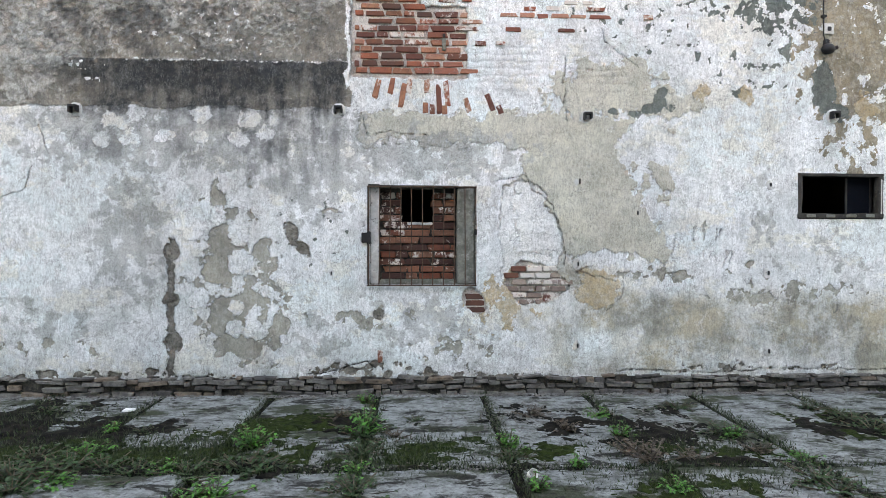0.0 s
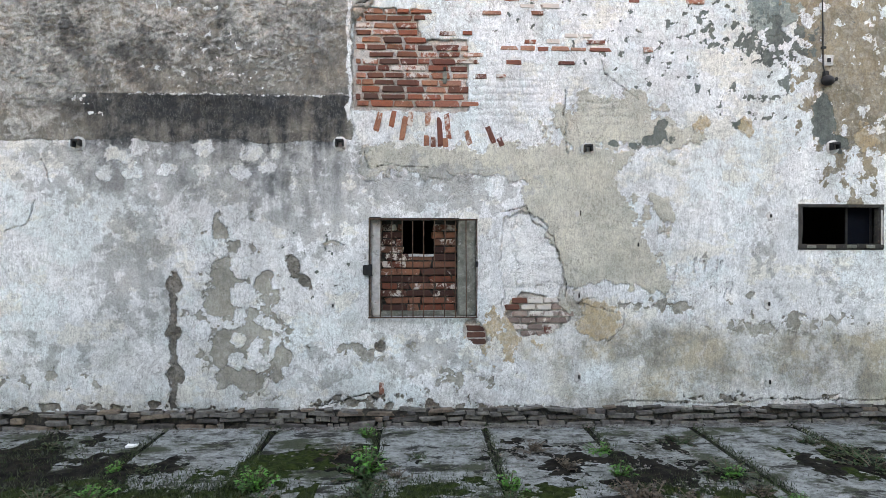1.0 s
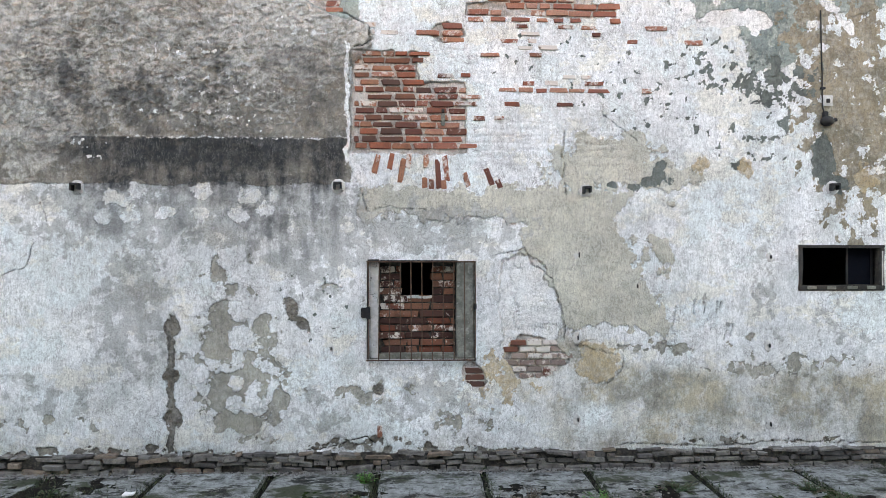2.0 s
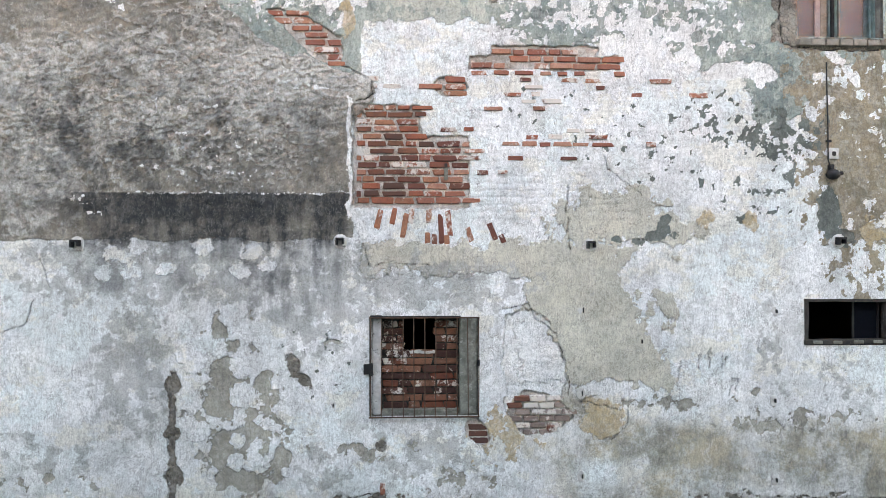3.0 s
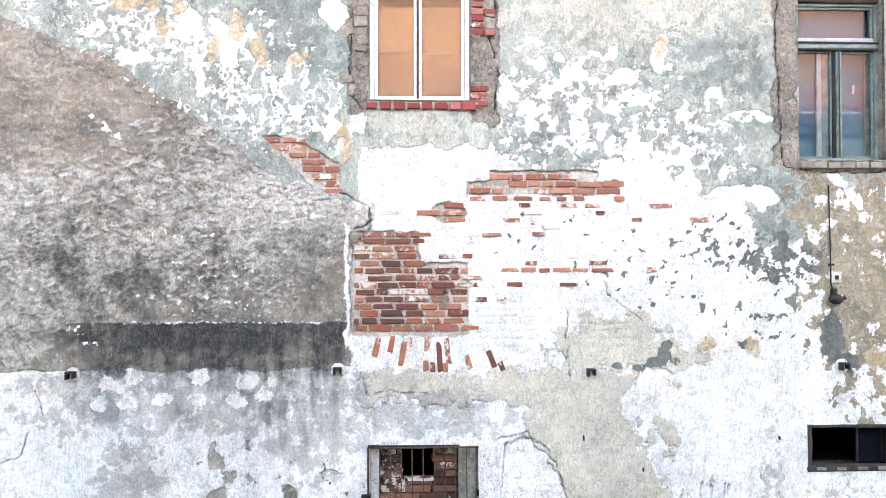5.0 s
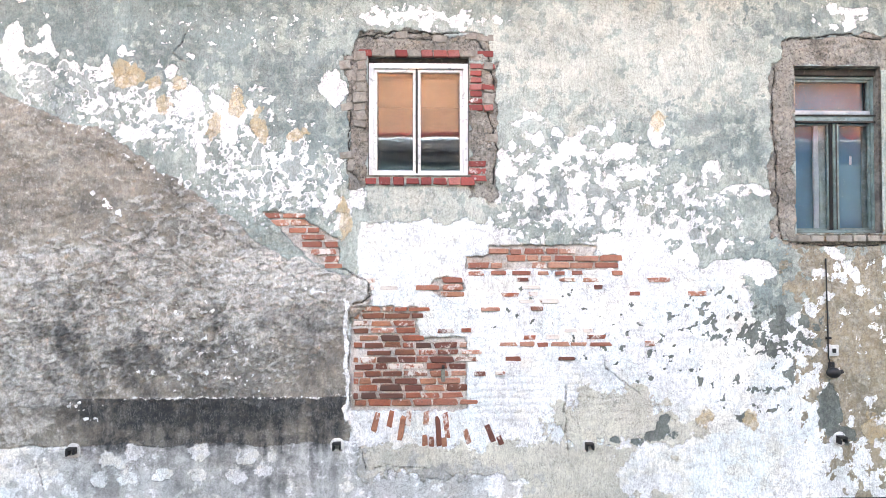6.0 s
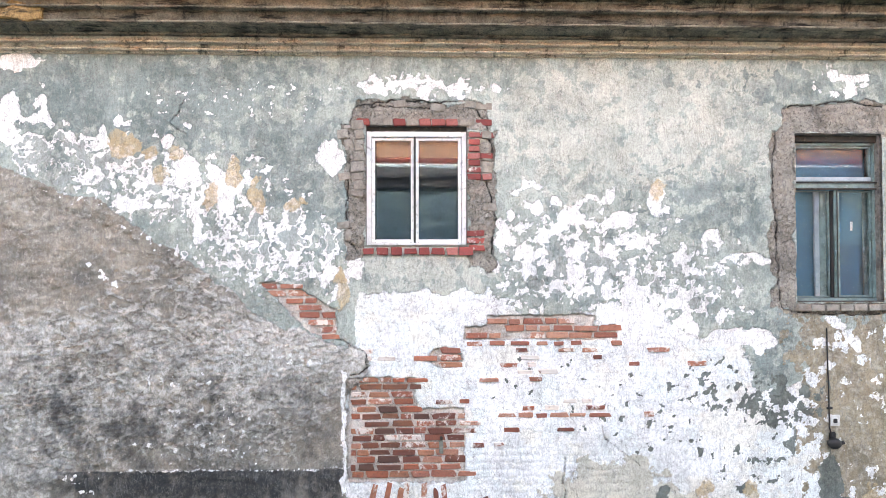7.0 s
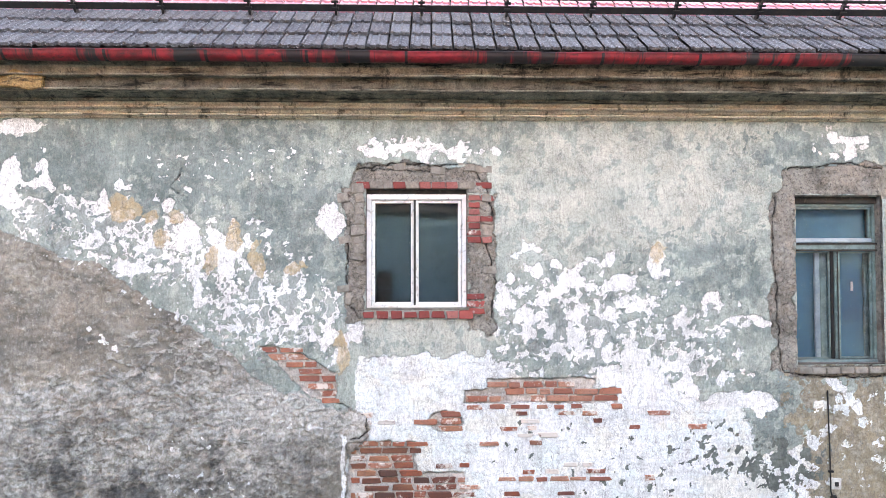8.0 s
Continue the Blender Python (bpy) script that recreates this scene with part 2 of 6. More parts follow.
BROAD = fractal(GX, GZ, 0.9, 5, 131)
ROUND = 1.15 * fractal(GX, GZ, 5.2, 6, 611, 0.58) - 0.10
CRUMB = fractal(GX, GZ, 15, 4, 631, 0.6)
LAYERS = {}


def layer(name):
    if name not in LAYERS:
        LAYERS[name] = np.full(GX.shape, -0.5)
    return LAYERS[name]


def inside(x, z, rx, rz, turn=0.0, box=False, fine=False):
    """How far inside an oval or box, in metres, about; negative outside."""
    a, b = (SX, SZ) if fine else (WX, WZ)
    c, s = math.cos(radians(turn)), math.sin(radians(turn))
    u, v = (a - x) * c + (b - z) * s, (b - z) * c - (a - x) * s
    if box:
        return np.minimum(rx - np.abs(u), rz - np.abs(v))
    return (1 - np.sqrt((u / rx) ** 2 + (v / rz) ** 2)) * min(rx, rz)


def blob(name, x, z, rx, rz, turn=0.0, box=False, fine=False):
    F = layer(name)
    np.maximum(F, inside(x, z, rx, rz, turn, box, fine), out=F)


def cut(name, x, z, rx, rz, turn=0.0, box=False, fine=False):
    F = layer(name)
    np.minimum(F, -inside(x, z, rx, rz, turn, box, fine), out=F)


def specks(name, x, z, rx, rz, amount, pattern=None, turn=0.0, box=False):
    """Flakes scattered inside an oval, thinning out towards its edge. amount: -0.3 few, 0.3 nearly all."""
    F = layer(name)
    d = inside(x, z, rx, rz, turn, box)
    edge = np.clip(d / (0.5 * min(rx, rz)), -2, 1)
    P = FLAKY if pattern is None else pattern
    np.maximum(F, np.minimum(0.16 * (P + amount - 0.45 * (1 - edge)), d + 0.25), out=F)


# lost whitewash: grey-olive mortar showing on the lower left
specks("wash", -2.618, 2.686, 1.5, 0.42, 0.42)
specks("wash", -3.153, 1.680, 0.36, 0.65, 0.35)
specks("wash", -3.907, 2.305, 0.6, 0.08, 0.05)
specks("mortar", -4.074, 0.482, 0.5, 0.10, 0.0)
blob("mortar", -2.290, 2.017, 0.075, 0.17)
blob("mortar", -2.193, 1.856, 0.12, 0.07)
blob("mortar", -2.232, 1.539, 0.16, 0.20)
blob("mortar", -2.306, 1.280, 0.19, 0.13)
blob("mortar", -1.908, 1.407, 0.11, 0.09)
blob("mortar", -2.249, 0.790, 0.14, 0.22)
blob("mortar", -1.993, 0.847, 0.20, 0.16)
blob("mortar", -2.050, 0.500, 0.28, 0.11)
blob("mortar", -1.707, 0.643, 0.10, 0.22)
specks("mortar", -2.050, 1.049, 0.55, 0.75, -0.05)
blob("wash", -1.623, 2.118, 0.26, 0.10)
specks("wash", -1.250, 2.496, 0.42, 0.65, 0.42)
specks("wash", -0.150, 2.447, 1.0, 0.25, 0.30)
specks("wash", -0.204, 0.696, 0.8, 0.32, 0.12)
specks("wash", 3.372, 1.757, 0.16, 0.75, -0.1)
specks("wash", 4.171, 1.460, 0.6, 0.30, -0.25)
specks("wash", -4.130, 0.710, 0.8, 0.3, -0.1)
specks("wash", -1.248, 0.584, 0.5, 0.3, -0.05)
blob("mortar", -3.545, 0.434, 0.045, 0.045)
blob("mortar", -1.134, 1.871, 0.09, 0.03)
specks("mortar", -0.786, 0.768, 0.30, 0.10, 0.15)
specks("mortar", 0.088, 0.460, 0.6, 0.12, -0.05)
blob("mortar", 3.222, 1.339, 0.05, 0.05)
specks("mortar", 2.283, 1.250, 0.45, 0.09, 0.1)
specks("mortar", 3.620, 1.041, 0.9, 0.16, -0.05)
# round trowel patches of lime over it
for x, z, r in ((-3.108, 2.870, 0.10), (-3.170, 2.595, 0.10), (-2.844, 2.610, 0.075), (-2.466, 2.843, 0.10), (-2.466, 2.602, 0.09),
                (-2.097, 2.605, 0.11), (-1.966, 2.796, 0.11), (-1.812, 2.653, 0.075), (-3.450, 2.593, 0.10), (-3.321, 2.765, 0.12)):
    blob("daub", x, z, r, r * 0.85, 0, fine=True)
for x, z, r in ((-2.306, 1.815, 0.085), (-2.561, 1.739, 0.16), (-2.067, 1.337, 0.125), (-2.107, 0.876, 0.07), (-1.936, 0.818, 0.09), (-2.135, 0.668, 0.085),
                (-1.936, 0.656, 0.11), (-1.793, 0.412, 0.08), (-1.615, 0.539, 0.05), (-2.437, 1.349, 0.04), (-2.079, 1.626, 0.11), (-2.504, 0.963, 0.11)):
    blob("daub", x, z, r, r * 0.95, 0, fine=True)
# the open pipe chase and other bare hollows
blob("bare", -2.765, 0.889, 0.030, 0.70, 0, True, True)
blob("bare", -2.759, 1.463, 0.085, 0.10, 0, False, True)
blob("bare", -2.759, 0.964, 0.085, 0.08, 0, False, True)
blob("bare", -2.736, 0.533, 0.085, 0.10, 0, False, True)
blob("bare", -1.555, 1.637, 0.055, 0.13, 22, False, True)
blob("bare", -1.452, 1.493, 0.045, 0.11, 42, False, True)
blob("bare", -0.659, 0.814, 0.05, 0.06, 0, False, True)
specks("bare", -0.843, 0.232, 0.7, 0.10, 0.0)
specks("bare", 0.207, 0.167, 0.9, 0.09, 0.0)
specks("bare", 3.563, 0.263, 1.2, 0.06, -0.05)
specks("bare", -3.350, 0.192, 1.6, 0.05, 0.0)
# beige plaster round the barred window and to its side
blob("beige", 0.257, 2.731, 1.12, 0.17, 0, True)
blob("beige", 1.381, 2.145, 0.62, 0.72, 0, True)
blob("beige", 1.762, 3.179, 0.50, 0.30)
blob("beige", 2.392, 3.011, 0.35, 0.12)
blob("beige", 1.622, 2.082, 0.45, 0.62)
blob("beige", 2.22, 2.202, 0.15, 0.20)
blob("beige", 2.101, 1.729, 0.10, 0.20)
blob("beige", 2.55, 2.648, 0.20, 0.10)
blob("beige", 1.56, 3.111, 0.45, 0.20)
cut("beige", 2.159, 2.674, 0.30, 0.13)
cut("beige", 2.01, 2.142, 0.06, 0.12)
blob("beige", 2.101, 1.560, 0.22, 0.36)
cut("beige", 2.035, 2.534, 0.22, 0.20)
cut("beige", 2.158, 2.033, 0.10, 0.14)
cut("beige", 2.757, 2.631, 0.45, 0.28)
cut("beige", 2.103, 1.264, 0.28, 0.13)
blob("dirt", 3.258, 0.610, 2.0, 0.42, 0, True)
blob("dirt", 1.269, 0.909, 0.5, 0.45)
cut("dirt", 1.629, 0.495, 0.35, 0.12)
cut("dirt", 3.261, 0.311, 0.35, 0.08)
cut("dirt", 0.679, 0.439, 0.45, 0.20)
# the limed hollow with a broken edge beside the barred window
blob("hollow", 0.821, 1.613, 0.38, 0.58, 8)
blob("hollow", 1.028, 1.497, 0.22, 0.35)
cut("hollow", 0.320, 1.728, 0.28, 0.9, 0, True)
# cement plaster on the upper left, ending in a slope
slope = WZ - (6.456 - 0.42 * np.clip(WX - -4.432, 0, 1.2) - 0.70 * np.clip(WX - -4.432 - 1.2, 0, 9))
edge = np.minimum(np.minimum(-slope, GZ + 0.6 * (WZ - GZ) - 2.915), -0.956 - SX)
np.maximum(layer("cement"), edge, out=LAYERS["cement"])
blob("cement", -1.288, 4.506, 0.62, 0.25, -14)
cut("cement", -1.288, 4.881, 0.42, 0.11, -38)
specks("pale", -4.267, 4.549, 0.32, 0.32, 0.6)
specks("pale", -4.205, 3.502, 0.45, 0.28, 0.6)
specks("pale", -4.202, 3.107, 0.35, 0.20, 0.1)
specks("pale", -1.573, 4.591, 0.90, 0.50, 0.50)
specks("pale", -2.480, 4.415, 1.0, 0.30, 0.15)
specks("pale", -2.762, 4.699, 1.4, 0.35, 0.05)
specks("pale", -3.040, 4.070, 1.5, 0.35, -0.08)
specks("lime", -3.694, 3.322, 0.36, 0.13, -0.30, CRUMB)
specks("lime", -3.556, 3.227, 0.30, 0.09, -0.34, CRUMB)
# white lip where the cement coat breaks off beside the bricks
blob("lime", -0.989, 3.759, 0.020, 0.62, 0, True, True)
blob("lime", -0.96, 3.213, 0.035, 0.14, 14, False, True)
blob("lime", -0.862, 3.029, 0.05, 0.12, 30, False, True)
# torn pale ledges in the cement
blob("pale", -0.916, 4.468, 0.20, 0.10, -12)
blob("pale", -1.288, 4.466, 0.30, 0.09, 4)
specks("pale", -2.028, 4.396, 0.9, 0.28, 0.25)
specks("pale", -4.078, 4.59, 0.40, 0.22, 0.45)
specks("pale", -3.358, 4.842, 0.55, 0.12, 0.25)
specks("lime", -3.392, 5.353, 0.28, 0.05, -0.12, CRUMB, -34)
specks("lime", -1.517, 4.505, 0.40, 0.22, -0.28, CRUMB)
specks("lime", -2.589, 4.281, 0.70, 0.12, -0.34, CRUMB)
specks("lime", -2.947, 5.696, 0.55, 0.07, -0.22, CRUMB, -32)
blob("lime", -2.081, 3.392, 1.15, 0.004, 0.3, True, True)
specks("pale", -4.099, 4.238, 0.55, 0.55, 0.0)
# crusts: torn edges of the plaster, a web of thin ridges
WEB = 0.012 - 0.10 * np.abs(fractal(GX, GZ * 1.9, 3.2, 5, 411))
WEB2 = 0.010 - 0.10 * np.abs(fractal(GX, GZ * 1.6, 5.5, 5, 421))
for x, z, rx, rz in ((-3.043, 4.641, 1.3, 0.45), (-3.320, 4.070, 1.2, 0.40), (-2.538, 5.102, 0.9, 0.4), (-1.744, 4.533, 0.7, 0.45), (-4.098, 4.068, 0.6, 0.8)):
    np.maximum(layer("crust"), np.minimum(WEB, inside(x, z, rx, rz) * 0.3), out=LAYERS["crust"])
for x, z, rx, rz in ((-3.765, 3.955, 1.2, 0.5), (-2.083, 4.073, 1.0, 0.6), (-1.631, 4.821, 0.5, 0.3)):
    np.maximum(layer("crust"), np.minimum(WEB2, inside(x, z, rx, rz) * 0.3), out=LAYERS["crust"])
# loose pale crumbs and torn rims scattered over the cement
specks("lime", -2.307, 3.884, 0.9, 0.30, -0.40, CRUMB)
specks("lime", -2.585, 3.601, 1.1, 0.22, -0.44, CRUMB)
specks("pale", -4.08, 3.545, 0.5, 0.35, -0.05, CRUMB)
specks("pale", -2.587, 3.884, 1.2, 0.35, -0.12, CRUMB)
specks("pale", -1.519, 4.113, 0.5, 0.30, 0.20, CRUMB)
specks("pale", -2.752, 3.544, 1.3, 0.30, -0.26, CRUMB)
# yellowish lighter and teal darker clouds in the distemper
specks("cream", 1.869, 6.900, 1.7, 0.75, 0.30)
specks("cream", -0.120, 5.392, 0.9, 0.25, 0.30)
specks("cream", 3.360, 7.378, 1.2, 0.35, 0.1)
specks("teal", -3.323, 7.173, 1.7, 0.55, 0.5)
specks("teal", -1.499, 6.372, 0.7, 0.9, 0.25)
specks("teal", 2.746, 6.022, 0.9, 0.45, 0.05)
specks("teal", 3.959, 7.262, 0.9, 0.3, 0.15)
specks("teal", 3.438, 4.622, 0.5, 0.5, 0.15)
# green-grey distemper of the upper storey
rise = WZ - (6.257 - 0.38 * np.clip(WX - -4.432, 0, 1.2) - 0.72 * np.clip(WX - -4.432 - 1.2, 0, 9))
low = np.where(WX < -0.85, rise, np.where(WX < 0.5, WZ - 5.176, WZ - 4.983 - 0.30 * np.clip((2.1 - np.abs(WX - 3.6)) / 2, -0.6, 1) * -1))
np.maximum(layer("green"), np.clip(low, -0.5, 0.5), out=LAYERS["green"])
blob("green", 3.438, 4.622, 0.42, 0.55)
blob("green", 2.735, 5.090, 0.55, 0.40)
blob("green", 1.036, 5.099, 0.35, 0.25)
cut("green", -0.235, 4.877, 0.55, 0.33)
cut("green", 2.785, 4.396, 0.42, 0.25)
cut("green", 2.026, 4.748, 0.42, 0.25)
# flaked-off paint, the lime below shows white
specks("flake", 1.506, 5.559, 0.95, 0.62, 0.20, ROUND)
specks("flake", 2.145, 4.978, 0.85, 0.35, 0.25, ROUND)
specks("flake", 0.807, 5.793, 0.30, 0.60, 0.05, ROUND)
specks("flake", -2.749, 6.372, 1.55, 0.42, 0.14, ROUND, -14)
specks("flake", -1.780, 5.741, 0.75, 0.50, 0.08, ROUND)
specks("flake", -4.214, 6.770, 0.45, 0.40, 0.15, ROUND)
specks("flake", -1.152, 5.396, 0.35, 0.35, 0.05, ROUND)
specks("flake", -0.119, 7.244, 0.75, 0.11, 0.20, ROUND)
specks("flake", 2.620, 5.323, 0.5, 0.45, -0.02, ROUND)
specks("flake", 4.201, 7.322, 0.35, 0.20, 0.0, ROUND)
blob("flake", -4.358, 6.916, 0.11, 0.26)
blob("flake", -4.227, 7.478, 0.24, 0.06, 8)
blob("flake", -3.736, 6.681, 0.085, 0.11)
blob("flake", -3.444, 6.643, 0.10, 0.06)
blob("flake", -4.103, 6.507, 0.06, 0.10)
blob("flake", -3.486, 6.305, 0.17, 0.07)
blob("flake", -2.969, 6.285, 0.08, 0.13)
blob("flake", -2.541, 6.402, 0.13, 0.17)
blob("flake", -2.28, 6.346, 0.07, 0.19)
blob("flake", -1.891, 5.946, 0.06, 0.15)
blob("flake", -1.526, 5.815, 0.075, 0.30)
blob("flake", -0.873, 5.529, 0.07, 0.20, 25)
blob("flake", -1.158, 6.538, 0.09, 0.20, 8)
blob("flake", -2.469, 5.898, 0.05, 0.25)
blob("flake", 2.806, 5.729, 0.10, 0.11)
blob("flake", 3.018, 5.495, 0.15, 0.045, 12)
blob("flake", 2.496, 5.494, 0.11, 0.06)
blob("flake", 4.326, 7.399, 0.13, 0.06)
blob("flake", 4.397, 7.292, 0.05, 0.05)
blob("flake", 4.096, 7.42, 0.05, 0.06)
blob("flake", 2.534, 5.038, 0.17, 0.10)
blob("flake", 2.975, 4.687, 0.30, 0.10, 8)
blob("flake", 1.214, 6.087, 0.07, 0.09)
blob("flake", 0.862, 5.503, 0.10, 0.20)
blob("flake", 1.27, 5.329, 0.20, 0.10)
blob("flake", 1.622, 5.329, 0.10, 0.25)
specks("flake", 1.27, 5.445, 0.80, 0.45, 0.18, ROUND)
specks("flake", 1.972, 4.922, 0.60, 0.20, 0.40, ROUND)
specks("flake", 3.279, 4.683, 0.30, 0.12, 0.05, ROUND)
blob("flake", -3.737, 6.668, 0.09, 0.11)
blob("flake", -3.429, 6.657, 0.10, 0.09)
blob("flake", -1.524, 5.655, 0.09, 0.26)
blob("flake", -1.099, 6.545, 0.09, 0.17)
blob("flake", 2.819, 5.701, 0.10, 0.12)
blob("flake", 3.036, 5.467, 0.14, 0.045)
blob("flake", 2.474, 5.469, 0.10, 0.07)
blob("flake", 3.303, 5.495, 0.12, 0.06, -20)
blob("flake", -4.283, 7.501, 0.24, 0.06)
blob("flake", 2.245, 6.110, 0.09, 0.18)
blob("flake", -2.523, 6.372, 0.13, 0.16)
blob("flake", -2.753, 6.715, 0.06, 0.10)
blob("flake", -2.181, 6.200, 0.10, 0.22)
blob("flake", -3.140, 6.086, 0.16, 0.09)
blob("flake", -3.453, 6.371, 0.13, 0.08)
blob("flake", -0.867, 5.453, 0.07, 0.16, 25)
blob("flake", 3.143, 4.670, 0.35, 0.09)
blob("flake", 4.096, 4.850, 0.16, 0.05, -25)
blob("flake", 4.272, 4.645, 0.05, 0.16, 30)
# small crumbs of paint lost round the larger flakes, and rests of paint within them
specks("flake", -3.148, 6.238, 1.45, 0.34, -0.06, CRUMB, -16)
specks("flake", -1.787, 5.613, 0.75, 0.42, 0.02, CRUMB)
specks("flake", 1.271, 5.504, 0.85, 0.55, -0.06, CRUMB)
specks("flake", 2.328, 5.213, 0.80, 0.55, -0.16, CRUMB)
specks("flake", -2.081, 7.109, 1.6, 0.30, -0.42, CRUMB)
specks("flake", -0.242, 7.303, 0.75, 0.12, 0.0, CRUMB)
specks("rest", -3.318, 6.352, 1.5, 0.35, -0.10, ROUND, -16)
specks("rest", -1.731, 5.671, 0.7, 0.40, -0.05, ROUND)
specks("rest", 1.387, 5.387, 0.9, 0.50, 0.0, ROUND[::-1])
specks("rest", 2.743, 5.33, 0.7, 0.45, -0.02, ROUND[::-1])
specks("rest", -3.88, 6.548, 0.55, 0.25, -0.15, CRUMB)
# deeper grey-green specks left in the lime on the right
specks("dark", 3.544, 3.998, 0.42, 0.22, 0.15)
specks("dark", 2.857, 4.143, 0.65, 0.40, -0.22, GRIT)
specks("dark", 3.270, 3.438, 0.7, 0.45, -0.34, GRIT)
blob("dark", 3.583, 3.585, 0.05, 0.07)
blob("dark", 4.037, 3.201, 0.10, 0.22)
blob("dark", 4.119, 2.935, 0.14, 0.05)
blob("dark", 1.753, 2.944, 0.06, 0.03)
blob("dark", 2.644, 3.526, 0.03, 0.04)
blob("teal", 3.259, 5.860, 0.07, 0.20)
blob("teal", 2.689, 6.169, 0.22, 0.09)
blob("teal", 3.248, 5.787, 0.06, 0.14)
blob("teal", 1.187, 6.024, 0.06, 0.14)
blob("teal", 1.768, 5.414, 0.08, 0.06)
blob("teal", 1.829, 5.645, 0.09, 0.04)
specks("teal", -1.267, 5.568, 0.5, 0.4, -0.02)
specks("teal", -3.769, 6.885, 0.8, 0.22, 0.0)
specks("teal", -2.861, 6.314, 1.2, 0.3, -0.25, None, -14)
specks("dark", 2.142, 3.907, 1.0, 0.65, -0.42, GRIT)
specks("dark", 1.025, 4.255, 0.9, 0.5, -0.46, GRIT)
specks("dark", -1.304, 1.719, 0.6, 0.6, -0.46, GRIT)
# brown old coats below the tall window
blob("dark", 3.631, 3.592, 0.05, 0.10)
blob("dark", 4.02, 3.209, 0.14, 0.30)
blob("dark", 4.138, 2.944, 0.16, 0.07)
specks("dark", 3.484, 4.005, 0.30, 0.20, 0.22)
specks("dark", 3.513, 3.828, 0.35, 0.05, -0.05, CRUMB)
specks("dark", 2.767, 4.09, 0.14, 0.22, -0.16, CRUMB)
blob("ochre", 2.714, 3.169, 0.07, 0.11)
blob("dark", 3.101, 3.151, 0.09, 0.05)
blob("ochre", 3.197, 3.139, 0.05, 0.11)
blob("dark", 2.227, 2.977, 0.13, 0.05)
blob("dark", 2.227, 3.047, 0.05, 0.11)
blob("dark", 1.99, 2.937, 0.10, 0.03)
specks("brown", 4.327, 3.851, 0.42, 0.95, 0.65)
specks("brown", 3.911, 4.620, 0.32, 0.40, 0.35)
# ochre spots
for x, z, rx, rz in ((-3.215, 6.657, 0.15, 0.16), (-2.949, 6.572, 0.09, 0.09), (-2.683, 6.572, 0.08, 0.09), (-2.115, 6.372, 0.09, 0.12), (-1.868, 6.114, 0.07, 0.16),
                     (-1.497, 6.027, 0.09, 0.09), (-1.037, 5.224, 0.07, 0.28), (-2.351, 6.143, 0.05, 0.12), (-2.833, 6.343, 0.09, 0.07)):
    blob("ochre", x, z, rx, rz)
blob("ochre", 1.612, 1.067, 0.24, 0.17)
blob("ochre", 1.695, 1.138, 0.14, 0.14)
specks("ochre", 0.615, 0.965, 0.30, 0.22, 0.25)
specks("ochre", 0.616, 0.869, 0.24, 0.2, 0.15)
for x, z, rx, rz in ((1.594, 1.114, 0.24, 0.15), (4.482, 3.011, 0.09, 0.13), (3.160, 3.144, 0.07, 0.10), (2.719, 3.157, 0.06, 0.08),
                     (3.213, 3.097, 0.05, 0.06), (2.246, 6.198, 0.07, 0.12)):
    blob("ochre", x, z, rx, rz)
# rough mortar where the window surrounds have broken off
blob("bare", -0.235, 6.982, 0.68, 0.12, 0, True)
blob("bare", -0.869, 6.199, 0.115, 0.70, 0, True)
blob("bare", 0.401, 6.112, 0.135, 0.72, 0, True)
blob("bare", 0.50, 5.46, 0.07, 0.10, 0, False, True)
cut("bare", -0.986, 7.124, 0.12, 0.12, 0, False, True)
blob("bare", 3.565, 5.904, 0.14, 0.95, 0, True)
blob("bare", 4.194, 6.954, 0.60, 0.16, 0, True)
blob("bare", 4.218, 4.977, 0.62, 0.06, 0, True, True)
# brickwork laid bare
blob("brickwork", -0.60, 3.78, 0.34, 0.52, 0, True, True)
blob("brickwork", -0.36, 3.61, 0.60, 0.37, 0, True, True)
strip = np.minimum(np.minimum(SX - (-1.84 + (5.26 - SZ) * 1.02), np.minimum(-1.07, -1.66 + (5.30 - SZ) * 1.9) - SX), np.minimum(5.26 - SZ, SZ - 4.72))
np.maximum(layer("brickwork"), strip, out=LAYERS["brickwork"])
np.minimum(LAYERS["cement"], -strip - 0.02, out=LAYERS["cement"])
blob("brickwork", 1.02, 4.745, 0.78, 0.075, 0, True, True)
blob("brickwork", 1.02, 4.84, 0.55, 0.085, 0, True, True)
blob("brickwork", 0.035, 4.474, 0.16, 0.09, 10)
blob("brickwork", 0.970, 1.144, 0.30, 0.19)
blob("brickwork", 0.322, 0.952, 0.11, 0.12)
cut("brickwork", -1.287, 3.557, 0.31, 0.70, 0, True)
# ragged outlines of the coats
for name, much in (("beige", 0.11), ("ochre", 0.06), ("mortar", 0.035), ("hollow", 0.05), ("brown", 0.05), ("dark", 0.04), ("daub", 0.06), ("green", 0.05), ("flake", 0.03)):
    LAYERS[name] += much * FLAKY
# dark soot and damp
band_top = 3.392 + 0.012 * smooth_noise(GX, GZ, 1.5, 401)
fall = band_top - GZ + 0.07 * fractal(GX, GZ * 0.12, 3.0, 4, 431)
TAINT = 0.75 * fractal(GX, GZ, 2.6, 7, 451, 0.80)
STREAK = fractal(GX, GZ * 0.12, 9.0, 4, 441)
along_band = ramp(WX - -3.85, -0.30, 0.55) * ramp(-0.985 - SX, 0.0, 0.05)
